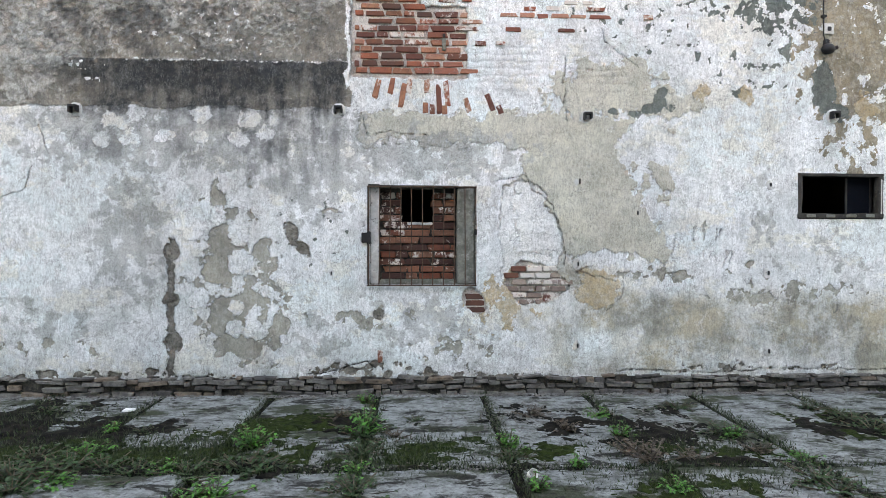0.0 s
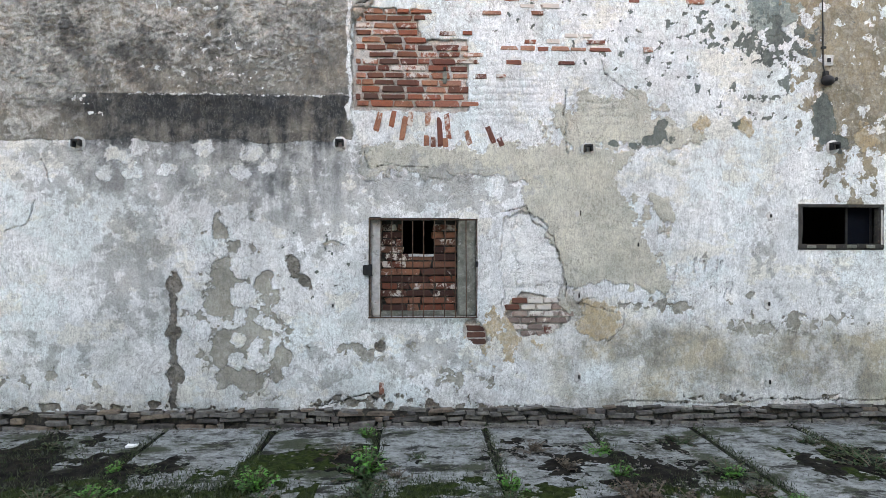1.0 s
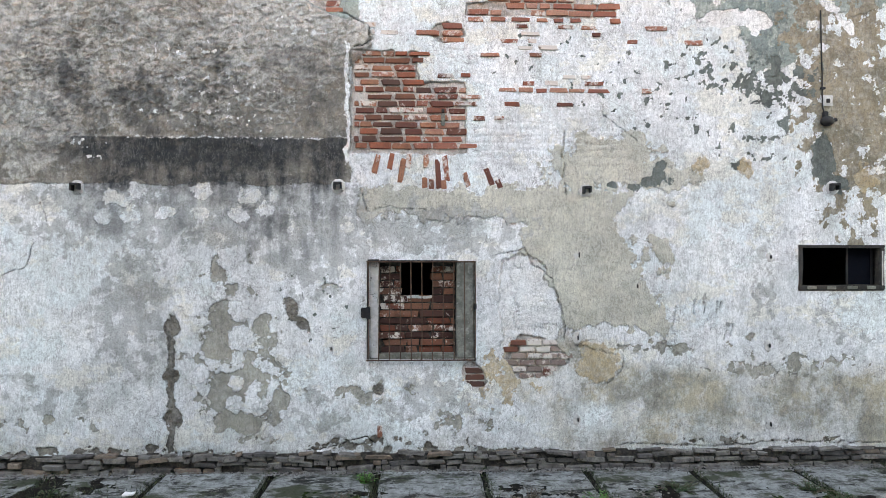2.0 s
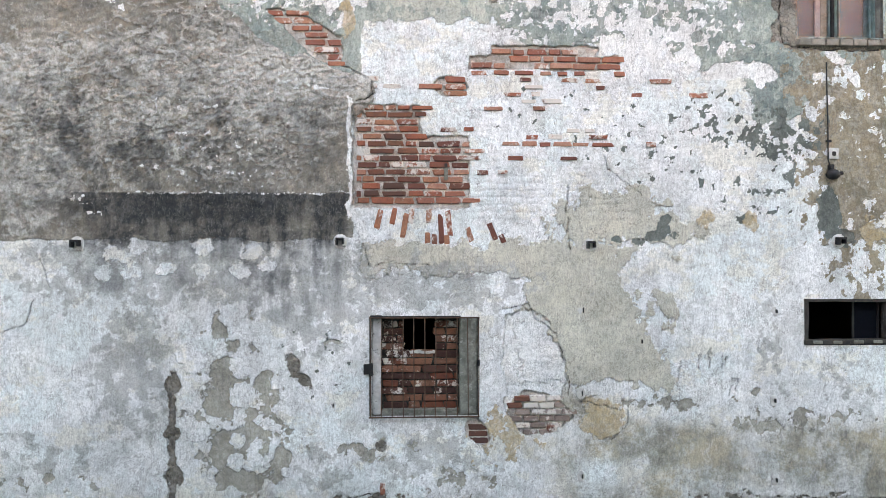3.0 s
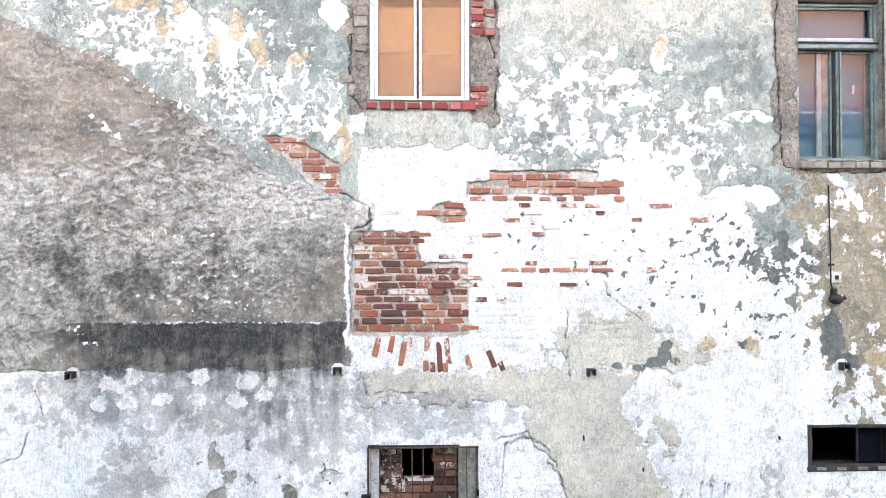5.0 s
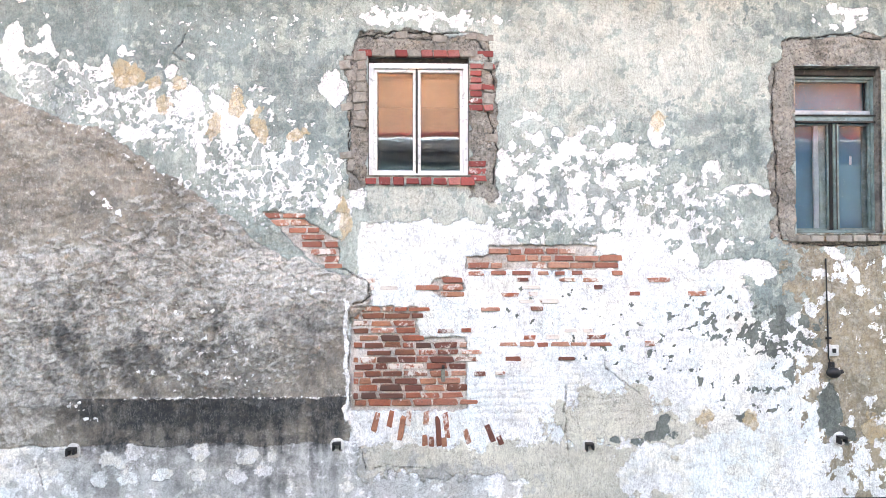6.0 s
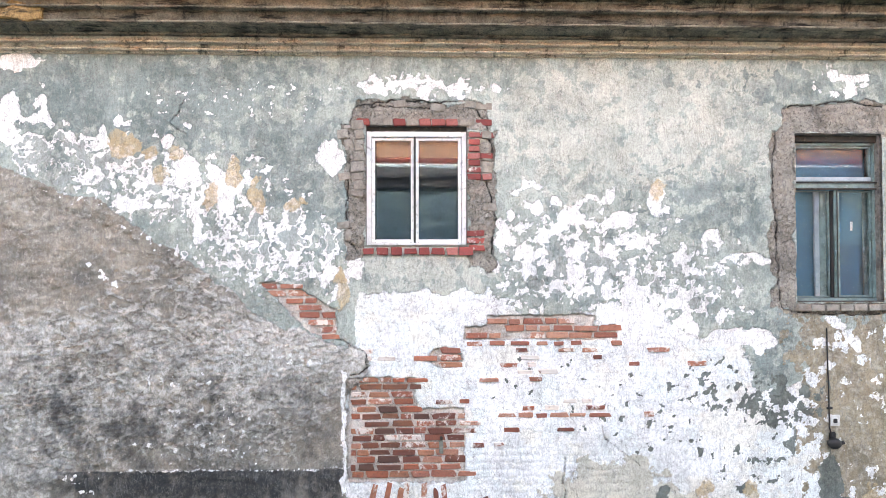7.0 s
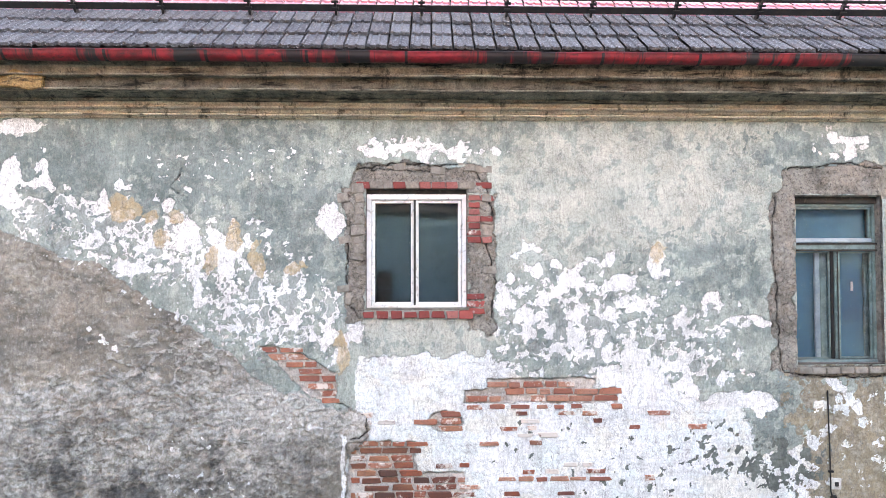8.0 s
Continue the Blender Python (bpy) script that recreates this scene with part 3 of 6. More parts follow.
SOOT = 1.42 * ramp(band_top - GZ, -0.004, 0.010) * along_band * (0.94 - 0.40 * ramp(fall, 0.16, 0.36) - 0.40 * ramp(fall, 0.44, 0.62) - 0.18 * ramp(WX - -2.2, 0.0, 0.7)) * (0.85 + 0.35 * TAINT + 0.35 * STREAK)
SOOT += 0.72 * ramp(inside(-3.095, 3.757, 1.15, 0.42, 0, True), -0.35, 0.25) * np.clip(0.50 + 1.4 * TAINT, 0, 1)
SOOT += 0.62 * ramp(inside(-1.30, 3.75, 0.35, 0.55, 0, True), -0.15, 0.25) * np.clip(0.55 + 1.2 * TAINT, 0, 1)
SOOT += 0.42 * ramp(inside(-1.513, 2.756, 0.45, 0.70, 0, True), -0.25, 0.25) * np.clip(0.15 + 1.5 * STREAK + 0.6 * TAINT, 0, 1)
SOOT += 0.46 * ramp(inside(-2.505, 2.70, 1.75, 0.36), -0.2, 0.22) * np.clip(0.28 + 1.2 * TAINT + 0.5 * STREAK, 0, 1)
SOOT += 0.30 * ramp(inside(-3.3, 5.0, 1.2, 0.7), -0.3, 0.4) * np.clip(0.25 + 1.3 * TAINT, 0, 1)
SOOT += 0.45 * ramp(inside(-3.2, 4.25, 1.3, 0.30), -0.3, 0.3) * np.clip(0.2 + 1.5 * TAINT, 0, 1)
SOOT *= 1 - 0.6 * ramp(LAYERS["daub"], -0.01, 0.01)
SOOT = np.minimum(SOOT, 0.96)
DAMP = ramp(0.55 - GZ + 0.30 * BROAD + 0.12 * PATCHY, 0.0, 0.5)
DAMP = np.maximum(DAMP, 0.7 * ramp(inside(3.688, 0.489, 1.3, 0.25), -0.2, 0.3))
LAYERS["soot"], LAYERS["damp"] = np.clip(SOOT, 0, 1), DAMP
# the whitened brick courses show as a faint relief
LIMED = ramp(inside(1.259, 4.081, 1.9, 1.05, 0, True), -0.3, 0.3)
LIMED = np.maximum(LIMED, ramp(inside(0.880, 1.614, 0.40, 0.55), -0.05, 0.1))
COURSE = 0.0745
row = np.floor(SZ / COURSE)
along = (SX + 0.13 * (row % 2) + 0.02 * np.sin(row * 7.1)) / 0.265
joint = np.minimum(np.minimum(SZ / COURSE - row, 1 - SZ / COURSE + row) * COURSE,
                   np.minimum(along - np.floor(along), 1 - along + np.floor(along)) * 0.265)
RELIEF = LIMED * (ramp(joint, 0.0, 0.014) - 1) * 0.007 * np.clip(0.25 + 1.6 * fractal(GX, GZ, 1.7, 4, 191), 0, 1)

# cracks: thin lines
CRACK = np.full(GX.shape, -0.5)


def crack(*points, width=0.0022):
    for (x0, z0), (x1, z1) in zip(points, points[1:]):
        dx, dz = x1 - x0, z1 - z0
        u = np.clip(((SX - x0) * dx + (SZ - z0) * dz) / (dx * dx + dz * dz), 0, 1)
        np.maximum(CRACK, width - np.hypot(SX - x0 - u * dx, SZ - z0 - u * dz), out=CRACK)


crack((0.553, 2.186), (0.847, 2.282), (0.936, 2.083), (1.144, 1.956), (1.217, 1.703), (1.265, 1.498), (1.266, 1.321), width=0.003)
crack((-0.847, 2.909), (-0.789, 2.649), (-0.558, 2.681), (-0.151, 2.657))
crack((1.255, 3.494), (1.246, 2.966), (1.288, 2.820))
crack((1.639, 3.794), (1.670, 3.648), (1.849, 3.533), (2.030, 3.389))
crack((1.864, 1.145), (1.386, 1.262), (1.564, 1.322))
crack((1.864, 1.116), (1.853, 0.968), (1.686, 0.861))
crack((-4.448, 1.986), (-4.228, 2.072), (-4.117, 2.328))
crack((-4.062, 2.725), (-3.979, 2.443))
crack((-2.779, 0.049), (-2.610, 0.174), (-2.214, 0.149), (-2.043, 0.102), (-1.816, 0.170), width=0.007)
crack((-1.386, 0.203), (-1.070, 0.242), (-0.782, 0.328), (-0.695, 0.269), width=0.006)
crack((1.810, 0.228), (2.775, 0.194), (3.567, 0.238), (4.729, 0.214), width=0.0025)
crack((-2.587, 7.118), (-2.754, 6.888), (-2.583, 6.773), width=0.002)
crack((-0.871, 7.067), (-0.467, 7.126), (-0.003, 7.099), (0.287, 7.129), (0.462, 6.896), (0.531, 6.605), (0.460, 6.373), (0.546, 5.909), (0.516, 5.563), width=0.007)
crack((-0.727, 7.067), (-0.351, 7.057), (0.026, 7.047), width=0.005)
crack((-0.938, 6.488), (-0.972, 6.084), (-0.936, 5.682), (-0.855, 5.567), width=0.006)
crack((3.626, 7.082), (3.836, 7.113), (4.258, 7.144), (4.619, 7.086), width=0.007)
crack((3.471, 6.786), (3.434, 6.315), (3.470, 5.904), (3.496, 5.319), (3.533, 4.970), (4.098, 4.920), (4.576, 4.917), width=0.006)
crack((-1.059, 4.681), (-0.772, 4.567), (-0.744, 4.393), (-0.916, 4.335), width=0.005)
scratcher = random.Random(17)
for _ in range(16):
    x, z, long = 2.735 + scratcher.uniform(-0.35, 0.3), 1.458 + scratcher.uniform(-0.2, 0.22), scratcher.uniform(0.05, 0.2)
    crack((x, z), (x + long * scratcher.uniform(0.0, 0.3), z + long), width=0.0015)
LAYERS["crack"] = CRACK
KEEP, CRACK = CRACK, np.full(GX.shape, -0.5)
for _ in range(16):
    x, z = scratcher.uniform(-4.0, -1.0), scratcher.uniform(6.6, 7.3)
    dx, dz = scratcher.choice(((0.02, 0.3), (0.25, -0.01), (-0.08, 0.2), (0.3, 0.02)))
    crack((x, z), (x + dx, z + dz), width=0.0012)
LAYERS["scratch"] = CRACK

OPENINGS = {
    "barred": (-0.758, 2.128, 0.323, 1.126),
    "vent": (3.745, 2.300, 4.683, 1.823),
    "small": (-0.773, 6.876, 0.267, 5.627),
    "tall": (3.693, 6.805, 4.615, 5.051),
}

BAND_FOOT = 2.915


def build_wall():
    """The facade: one sheet whose coats stand proud of one another, with the openings cut through."""
    on = {k: ramp(F, -0.006, 0.006) for k, F in LAYERS.items() if k not in ("soot", "damp")}
    out = 0.004 * BROAD + 0.0035 * PATCHY + 0.0012 * GRIT + RELIEF
    out += on["cement"] * ramp(GZ, BAND_FOOT, BAND_FOOT + 0.45) * (0.016 + 0.010 * PATCHY + 0.004 * GRIT + 0.020 * np.abs(fractal(GX, GZ * 1.5, 3.2, 6, 411, 0.6)) * (0.35 + ramp(GZ, 3.9, 4.4)))
    out += on["beige"] * 0.006 + on["green"] * (1 - on["flake"]) * 0.004 + on["brown"] * 0.003 * GRIT
    out += -on["mortar"] * (1 - on["daub"]) * 0.006 - on["hollow"] * 0.012 + on["pale"] * on["cement"] * 0.007 + on["crust"] * on["cement"] * 0.005
    out += -on["bare"] * (0.008 - 0.020 * PATCHY - 0.010 * GRIT)
    out += -on["brickwork"] * (0.020 + 0.004 * GRIT)
    out += on["ochre"] * 0.002 - on["dark"] * 0.002 - on["crack"] * 0.012
    keep = np.ones((len(zs) - 1, len(xs) - 1), bool)
    cx, cz = (xs[1:] + xs[:-1]) / 2, (zs[1:] + zs[:-1]) / 2
    for (x0, z1, x1, z0) in ((*a, *b) for a, b in ((v[:2], v[2:]) for v in OPENINGS.values())):
        keep &= ~(((cx > x0) & (cx < x1))[None, :] & ((cz > z0) & (cz < z1))[:, None])
    nx = len(xs)
    co = np.stack([GX, FACE - out, GZ], axis=-1).reshape(-1, 3)
    index = np.arange(len(zs) * nx).reshape(len(zs), nx)
    quads = np.stack([index[:-1, :-1], index[:-1, 1:], index[1:, 1:], index[1:, :-1]], axis=-1)[keep]
    me = bpy.data.meshes.new("wall_north")
    me.vertices.add(len(co))
    me.vertices.foreach_set("co", co.astype(np.float32).ravel())
    me.loops.add(quads.size)
    me.loops.foreach_set("vertex_index", quads.astype(np.int32).ravel())
    me.polygons.add(len(quads))
    me.polygons.foreach_set("loop_start", np.arange(0, quads.size, 4, dtype=np.int32))
    me.polygons.foreach_set("use_smooth", np.ones(len(quads), bool))
    me.update(calc_edges=True)
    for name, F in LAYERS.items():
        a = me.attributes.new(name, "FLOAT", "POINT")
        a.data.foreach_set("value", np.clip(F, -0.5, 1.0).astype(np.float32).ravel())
    me.materials.append(wall_material())
    return tagged(new("wall_north", me), "weathered facade with peeling whitewash, bare brick and flaking green paint", "wall", kind="structure")


def wall_material():
    g = Graph("weathered_facade", 0.92)
    g.world_place()
    grain, mid, wide = g.noise(95, 4, 0.75), g.noise(18, 6, 0.7), g.noise(2.4, 6, 0.65)
    rain = g.noise(14, 5, 0.7, g.stretched(1, 1, 0.13))
    brush = g.noise(60, 6, 0.78, g.stretched(1, 1, 0.20), 0.4)
    speck = g.noise(48, 3, 0.6)
    ragged = g.math("MULTIPLY", g.math("SUBTRACT", g.noise(22, 8, 0.8), 0.5), 0.09)

    def on(name, blur=0.004):
        torn = g.math("MULTIPLY", ragged, 0.45) if name in ("flake", "daub", "ochre") else ragged
        return g.step(g.math("ADD", g.attribute(name), torn), -blur, blur)

    def hair(scale, width, gate_low, gate_high, where=None):
        """Hairlines: where a folded noise comes close to its middle."""
        line = g.step(g.math("ABSOLUTE", g.math("SUBTRACT", g.noise(scale, 7, 0.68, where, 0.5), 0.5)), 0.0, width, 1.0, 0.0)
        return g.math("MULTIPLY", line, g.step(g.noise(scale * 0.45, 3, 0.5), gate_low, gate_high))

    def coat(light, dark, other, spot=0.6):
        c = g.mix(g.step(wide, 0.35, 0.68), light, dark)
        c = g.mix(g.step(mid, 0.42, 0.72, 0.0, 0.75), c, other)
        return g.mix(g.step(grain, 0.5, 0.8, 0.0, spot), c, dark)

    lime = coat((0.89, 0.895, 0.90), (0.78, 0.79, 0.795), (0.70, 0.71, 0.715), 0.5)
    lime = g.mix(g.step(rain, 0.54, 0.72, 0.0, 0.45), lime, (0.42, 0.44, 0.44))
    # thin old washes in other tones, with torn edges
    tone_a, tone_b, tone_c = g.noise(1.1, 9, 0.72), g.noise(1.5, 9, 0.74, g.stretched(1, 1, 1.4)), g.noise(2.6, 9, 0.76)
    lime = g.mix(g.step(tone_a, 0.51, 0.56, 0.0, 0.75), lime, (0.76, 0.825, 0.83))
    lime = g.mix(g.step(tone_b, 0.53, 0.57, 0.0, 0.65), lime, (0.80, 0.765, 0.68))
    lime = g.mix(g.step(tone_c, 0.56, 0.59, 0.0, 0.60), lime, (0.60, 0.635, 0.62))
    lime = g.mix(g.step(g.noise(6, 9, 0.78, g.stretched(1, 1, 0.6)), 0.60, 0.625, 0.0, 0.55), lime, (0.50, 0.51, 0.49))
    wash = coat((0.46, 0.465, 0.455), (0.29, 0.295, 0.285), (0.62, 0.63, 0.62), 0.8)
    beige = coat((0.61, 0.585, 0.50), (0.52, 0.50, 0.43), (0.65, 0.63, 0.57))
    dirt = coat((0.36, 0.34, 0.28), (0.24, 0.225, 0.185), (0.46, 0.45, 0.41), 0.8)
    cement = coat((0.32, 0.288, 0.242), (0.165, 0.152, 0.130), (0.45, 0.42, 0.375), 0.95)
    cement = g.mix(g.step(g.noise(1.3, 5, 0.6), 0.44, 0.62, 0.0, 0.6), cement, (0.29, 0.248, 0.20))
    cement = g.mix(g.step(g.noise(3.1, 6, 0.7, g.stretched(0.6, 1, 1.3)), 0.50, 0.62, 0.0, 0.60), cement, (0.155, 0.15, 0.135))
    cement = g.mix(g.step(rain, 0.54, 0.7, 0.0, 0.35), cement, (0.15, 0.14, 0.125))
    pale = coat((0.60, 0.58, 0.54), (0.44, 0.42, 0.39), (0.68, 0.66, 0.62))
    green = coat((0.35, 0.40, 0.365), (0.22, 0.27, 0.25), (0.47, 0.50, 0.45), 0.6)
    green = g.mix(g.step(rain, 0.5, 0.75, 0.0, 0.6), green, (0.20, 0.245, 0.235))
    cream = coat((0.56, 0.56, 0.49), (0.44, 0.455, 0.40), (0.62, 0.61, 0.56), 0.5)
    teal = coat((0.225, 0.28, 0.27), (0.145, 0.19, 0.185), (0.34, 0.38, 0.36), 0.6)
    mortar = coat((0.43, 0.41, 0.355), (0.28, 0.265, 0.225), (0.56, 0.545, 0.50), 0.8)
    bare = coat((0.32, 0.29, 0.25), (0.13, 0.116, 0.10), (0.42, 0.385, 0.34), 1.0)
    brown = coat((0.33, 0.27, 0.19), (0.22, 0.19, 0.14), (0.50, 0.47, 0.41))
    dark = coat((0.17, 0.195, 0.18), (0.10, 0.115, 0.105), (0.22, 0.24, 0.22))
    ochre = coat((0.57, 0.43, 0.26), (0.47, 0.35, 0.21), (0.62, 0.53, 0.39))
    white = coat((0.86, 0.855, 0.845), (0.78, 0.775, 0.765), (0.80, 0.79, 0.78), 0.3)
    bed = coat((0.64, 0.585, 0.54), (0.40, 0.335, 0.29), (0.76, 0.73, 0.70))
    # crisp edges of thin paint films
    film, crumb = g.noise(7, 9, 0.80), g.noise(16, 8, 0.80)
    lime = g.mix(g.step(film, 0.56, 0.585, 0.0, 0.45), lime, (0.55, 0.565, 0.57))
    lime = g.mix(g.step(crumb, 0.62, 0.64, 0.0, 0.5), lime, (0.42, 0.425, 0.42))
    green = g.mix(g.step(film, 0.53, 0.55, 0.0, 0.55), green, (0.50, 0.53, 0.485))
    green = g.mix(g.step(crumb, 0.60, 0.62, 0.0, 0.6), green, (0.20, 0.24, 0.23))
    cream = g.mix(g.step(film, 0.52, 0.54, 0.0, 0.5), cream, (0.36, 0.40, 0.365))
    cement = g.mix(g.step(crumb, 0.55, 0.59, 0.0, 0.65), cement, (0.50, 0.475, 0.43))
    cement = g.mix(g.step(film, 0.56, 0.60, 0.0, 0.4), cement, (0.13, 0.12, 0.105))
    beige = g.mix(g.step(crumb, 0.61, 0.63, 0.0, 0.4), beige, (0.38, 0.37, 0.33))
    dirt = g.mix(g.step(film, 0.54, 0.57, 0.0, 0.5), dirt, (0.58, 0.58, 0.55))
    c = lime
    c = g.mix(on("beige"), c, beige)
    ochreous = g.mix(g.step(g.noise(1.8, 6, 0.7), 0.45, 0.60), dirt, (0.50, 0.43, 0.32))
    c = g.mix(g.math("MULTIPLY", on("dirt", 0.12), g.step(g.noise(3.0, 7, 0.72), 0.40, 0.56, 0.25, 0.95)), c, ochreous)
    c = g.mix(g.math("MULTIPLY", on("wash", 0.02), g.step(brush, 0.30, 0.62, 0.30, 0.90)), c, wash)
    c = g.mix(on("hollow"), c, white)
    c = g.mix(on("mortar"), c, mortar)
    c = g.mix(on("daub"), c, lime)
    c = g.mix(on("green"), c, green)
    c = g.mix(g.math("MULTIPLY", g.math("MULTIPLY", on("cream", 0.015), on("green")), 0.75), c, cream)
    c = g.mix(g.math("MULTIPLY", g.math("MULTIPLY", on("teal", 0.015), on("green")), 0.95), c, teal)
    c = g.mix(on("cement"), c, cement)
    c = g.mix(g.math("MULTIPLY", g.math("MULTIPLY", on("pale", 0.06), g.step(mid, 0.35, 0.58, 0.30, 0.95)), on("cement")), c, pale)
    c = g.mix(g.math("MULTIPLY", g.math("MULTIPLY", on("crust", 0.006), on("cement")), 0.8), c, pale)
    c = g.mix(on("brown"), c, brown)
    c = g.mix(on("flake"), c, white)
    c = g.mix(g.math("MULTIPLY", on("rest"), 0.85), c, g.mix(0.35, teal, green))
    c = g.mix(on("dark"), c, dark)
    c = g.mix(g.math("MULTIPLY", on("ochre", 0.012), g.step(mid, 0.3, 0.6, 0.98, 0.72)), c, ochre)
    bent = g.node("ShaderNodeVectorMath")
    bent.operation = "ADD"
    g.put(bent.inputs[0], g.stretched(0.8, 1, 1.3))
    g.put(bent.inputs[1], g.math("MULTIPLY", g.noise(11, 4, 0.7), 0.22))
    bent = bent.outputs[0]
    web = g.step(g.cells(17, bent, "DISTANCE_TO_EDGE"), 0.0, 0.035, 1.0, 0.0)
    web = g.math("MULTIPLY", web, g.step(g.noise(5, 3), 0.42, 0.58))
    bare = g.mix(g.math("MULTIPLY", web, 0.75), bare, (0.05, 0.044, 0.038))
    holes = g.step(g.noise(38, 6, 0.82), 0.53, 0.60)
    bare = g.mix(g.math("MULTIPLY", holes, 0.8), bare, (0.055, 0.048, 0.042))
    c = g.mix(on("bare"), c, bare)
    c = g.mix(on("brickwork"), c, bed)
    soot = g.math("MULTIPLY", g.attribute("soot"), g.step(mid, 0.2, 0.6, 0.80, 1.0))
    c = g.mix(soot, c, (0.026, 0.030, 0.034))
    c = g.mix(on("lime"), c, white)
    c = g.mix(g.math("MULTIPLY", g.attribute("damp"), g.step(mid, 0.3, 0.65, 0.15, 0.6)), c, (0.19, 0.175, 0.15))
    c = g.mix(g.step(g.math("ADD", g.attribute("crack"), g.math("MULTIPLY", ragged, 0.12)), -0.002, 0.002), c, (0.06, 0.055, 0.05))
    c = g.mix(g.math("MULTIPLY", g.step(g.attribute("scratch"), -0.002, 0.001), 0.6), c, (0.7, 0.71, 0.69))
    c = g.mix(g.math("MULTIPLY", hair(5.0, 0.011, 0.47, 0.57), 0.70), c, (0.12, 0.112, 0.10))
    c = g.mix(g.math("MULTIPLY", hair(17.0, 0.018, 0.46, 0.56), 0.62), c, (0.17, 0.165, 0.155))
    c = g.mix(g.math("MULTIPLY", hair(26.0, 0.022, 0.43, 0.55, g.stretched(1, 1, 0.30)), 0.65), c, (0.22, 0.22, 0.215))
    pits = g.step(g.cells(26, feature="F1"), 0.05, 0.10, 1.0, 0.0)
    c = g.mix(g.math("MULTIPLY", pits, g.step(g.noise(1.7, 3), 0.48, 0.62, 0.0, 0.55)), c, (0.2, 0.19, 0.18))
    # grain of the plaster: sand, brush marks and pores
    c = g.mix(1.0, c, g.step(grain, 0.34, 0.56, 0.74, 1.05), "MULTIPLY")
    c = g.mix(1.0, c, g.step(brush, 0.34, 0.56, 0.80, 1.03), "MULTIPLY")
    c = g.mix(1.0, c, g.step(g.noise(34, 5, 0.8), 0.36, 0.56, 0.84, 1.05), "MULTIPLY")
    c = g.mix(1.0, c, g.step(wide, 0.30, 0.70, 1.08, 0.90), "MULTIPLY")
    c = g.mix(g.math("MULTIPLY", g.step(speck, 0.66, 0.74), 0.6), c, (0.17, 0.165, 0.155))
    g.colour(c)
    # relief in metres: the coats' torn edges, then trowel marks and sand
    h = g.math("ADD", g.math("MULTIPLY", grain, 0.0042), g.math("MULTIPLY", g.noise(40, 6, 0.8), 0.0060))
    h = g.math("ADD", h, g.math("MULTIPLY", mid, 0.008))
    h = g.math("ADD", h, g.math("MULTIPLY", brush, 0.0022))
    for name, thick in (("beige", 0.004), ("green", 0.003), ("cement", 0.004), ("crust", 0.004), ("mortar", -0.006), ("daub", 0.005), ("flake", -0.004), ("dark", -0.003), ("rest", 0.003),
                        ("brown", 0.003), ("ochre", 0.003), ("bare", -0.010), ("hollow", -0.010), ("brickwork", -0.010), ("lime", 0.002), ("crack", -0.012)):
        h = g.math("ADD", h, g.math("MULTIPLY", on(name, 0.006), thick * 1.7))
    h = g.math("SUBTRACT", h, g.math("MULTIPLY", g.math("MULTIPLY", web, on("bare")), 0.008))
    g.bump(h, 1.0, 1.0)
    return g.material


wall = build_wall()


# ---- reveals, rooms and windows ----
def lining(name, key, depth, material, out=0.0):
    """The four reveal faces of an opening, as thick slabs let into the wall."""
    x0, z1, x1, z0 = OPENINGS[key]
    y0, y1, w = FACE + 0.004 - out, FACE + depth, 0.09
    ob = mesh_object(name, boxes((x0 - w, x0 + 0.008, y0 + 0.03, y1, z0 - w, z1 + w), (x1 - 0.008, x1 + w, y0 + 0.03, y1, z0 - w, z1 + w),
                                 (x0 + 0.008, x1 - 0.008, y0 + 0.03, y1, z1 - 0.008, z1 + w), (x0 + 0.008, x1 - 0.008, y0 + 0.03, y1, z0 - w, z0 + 0.008), jitter=0.004), material)
    return tagged(ob, "rough plastered reveal of a wall opening", "wall opening", kind="structure")


def room(name, key, y0, depth, material, grow=0.085):
    """A closed dark box added behind an opening, for the unseen room."""
    x0, z1, x1, z0 = OPENINGS[key]
    x0, x1, z0, z1, y1, t = x0 - grow, x1 + grow, z0 - grow, z1 + grow, y0 + depth, 0.05
    ob = mesh_object(name, boxes((x0 - t, x0, y0, y1, z0, z1), (x1, x1 + t, y0, y1, z0, z1), (x0, x1, y1, y1 + t, z0, z1),
                                 (x0, x1, y0, y1, z1, z1 + t), (x0, x1, y0, y1, z0 - t, z0)), material)
    return tagged(ob, "closed dark-walled box for the dim room behind the opening", "room", kind="structure")


def bar_x(parent, name, x0, x1, y0, y1, z0, z1, material, label="", bevel=0.004):
    return part(name, boxes((x0, x1, y0, y1, z0, z1), bevel=bevel), material, parent, label)


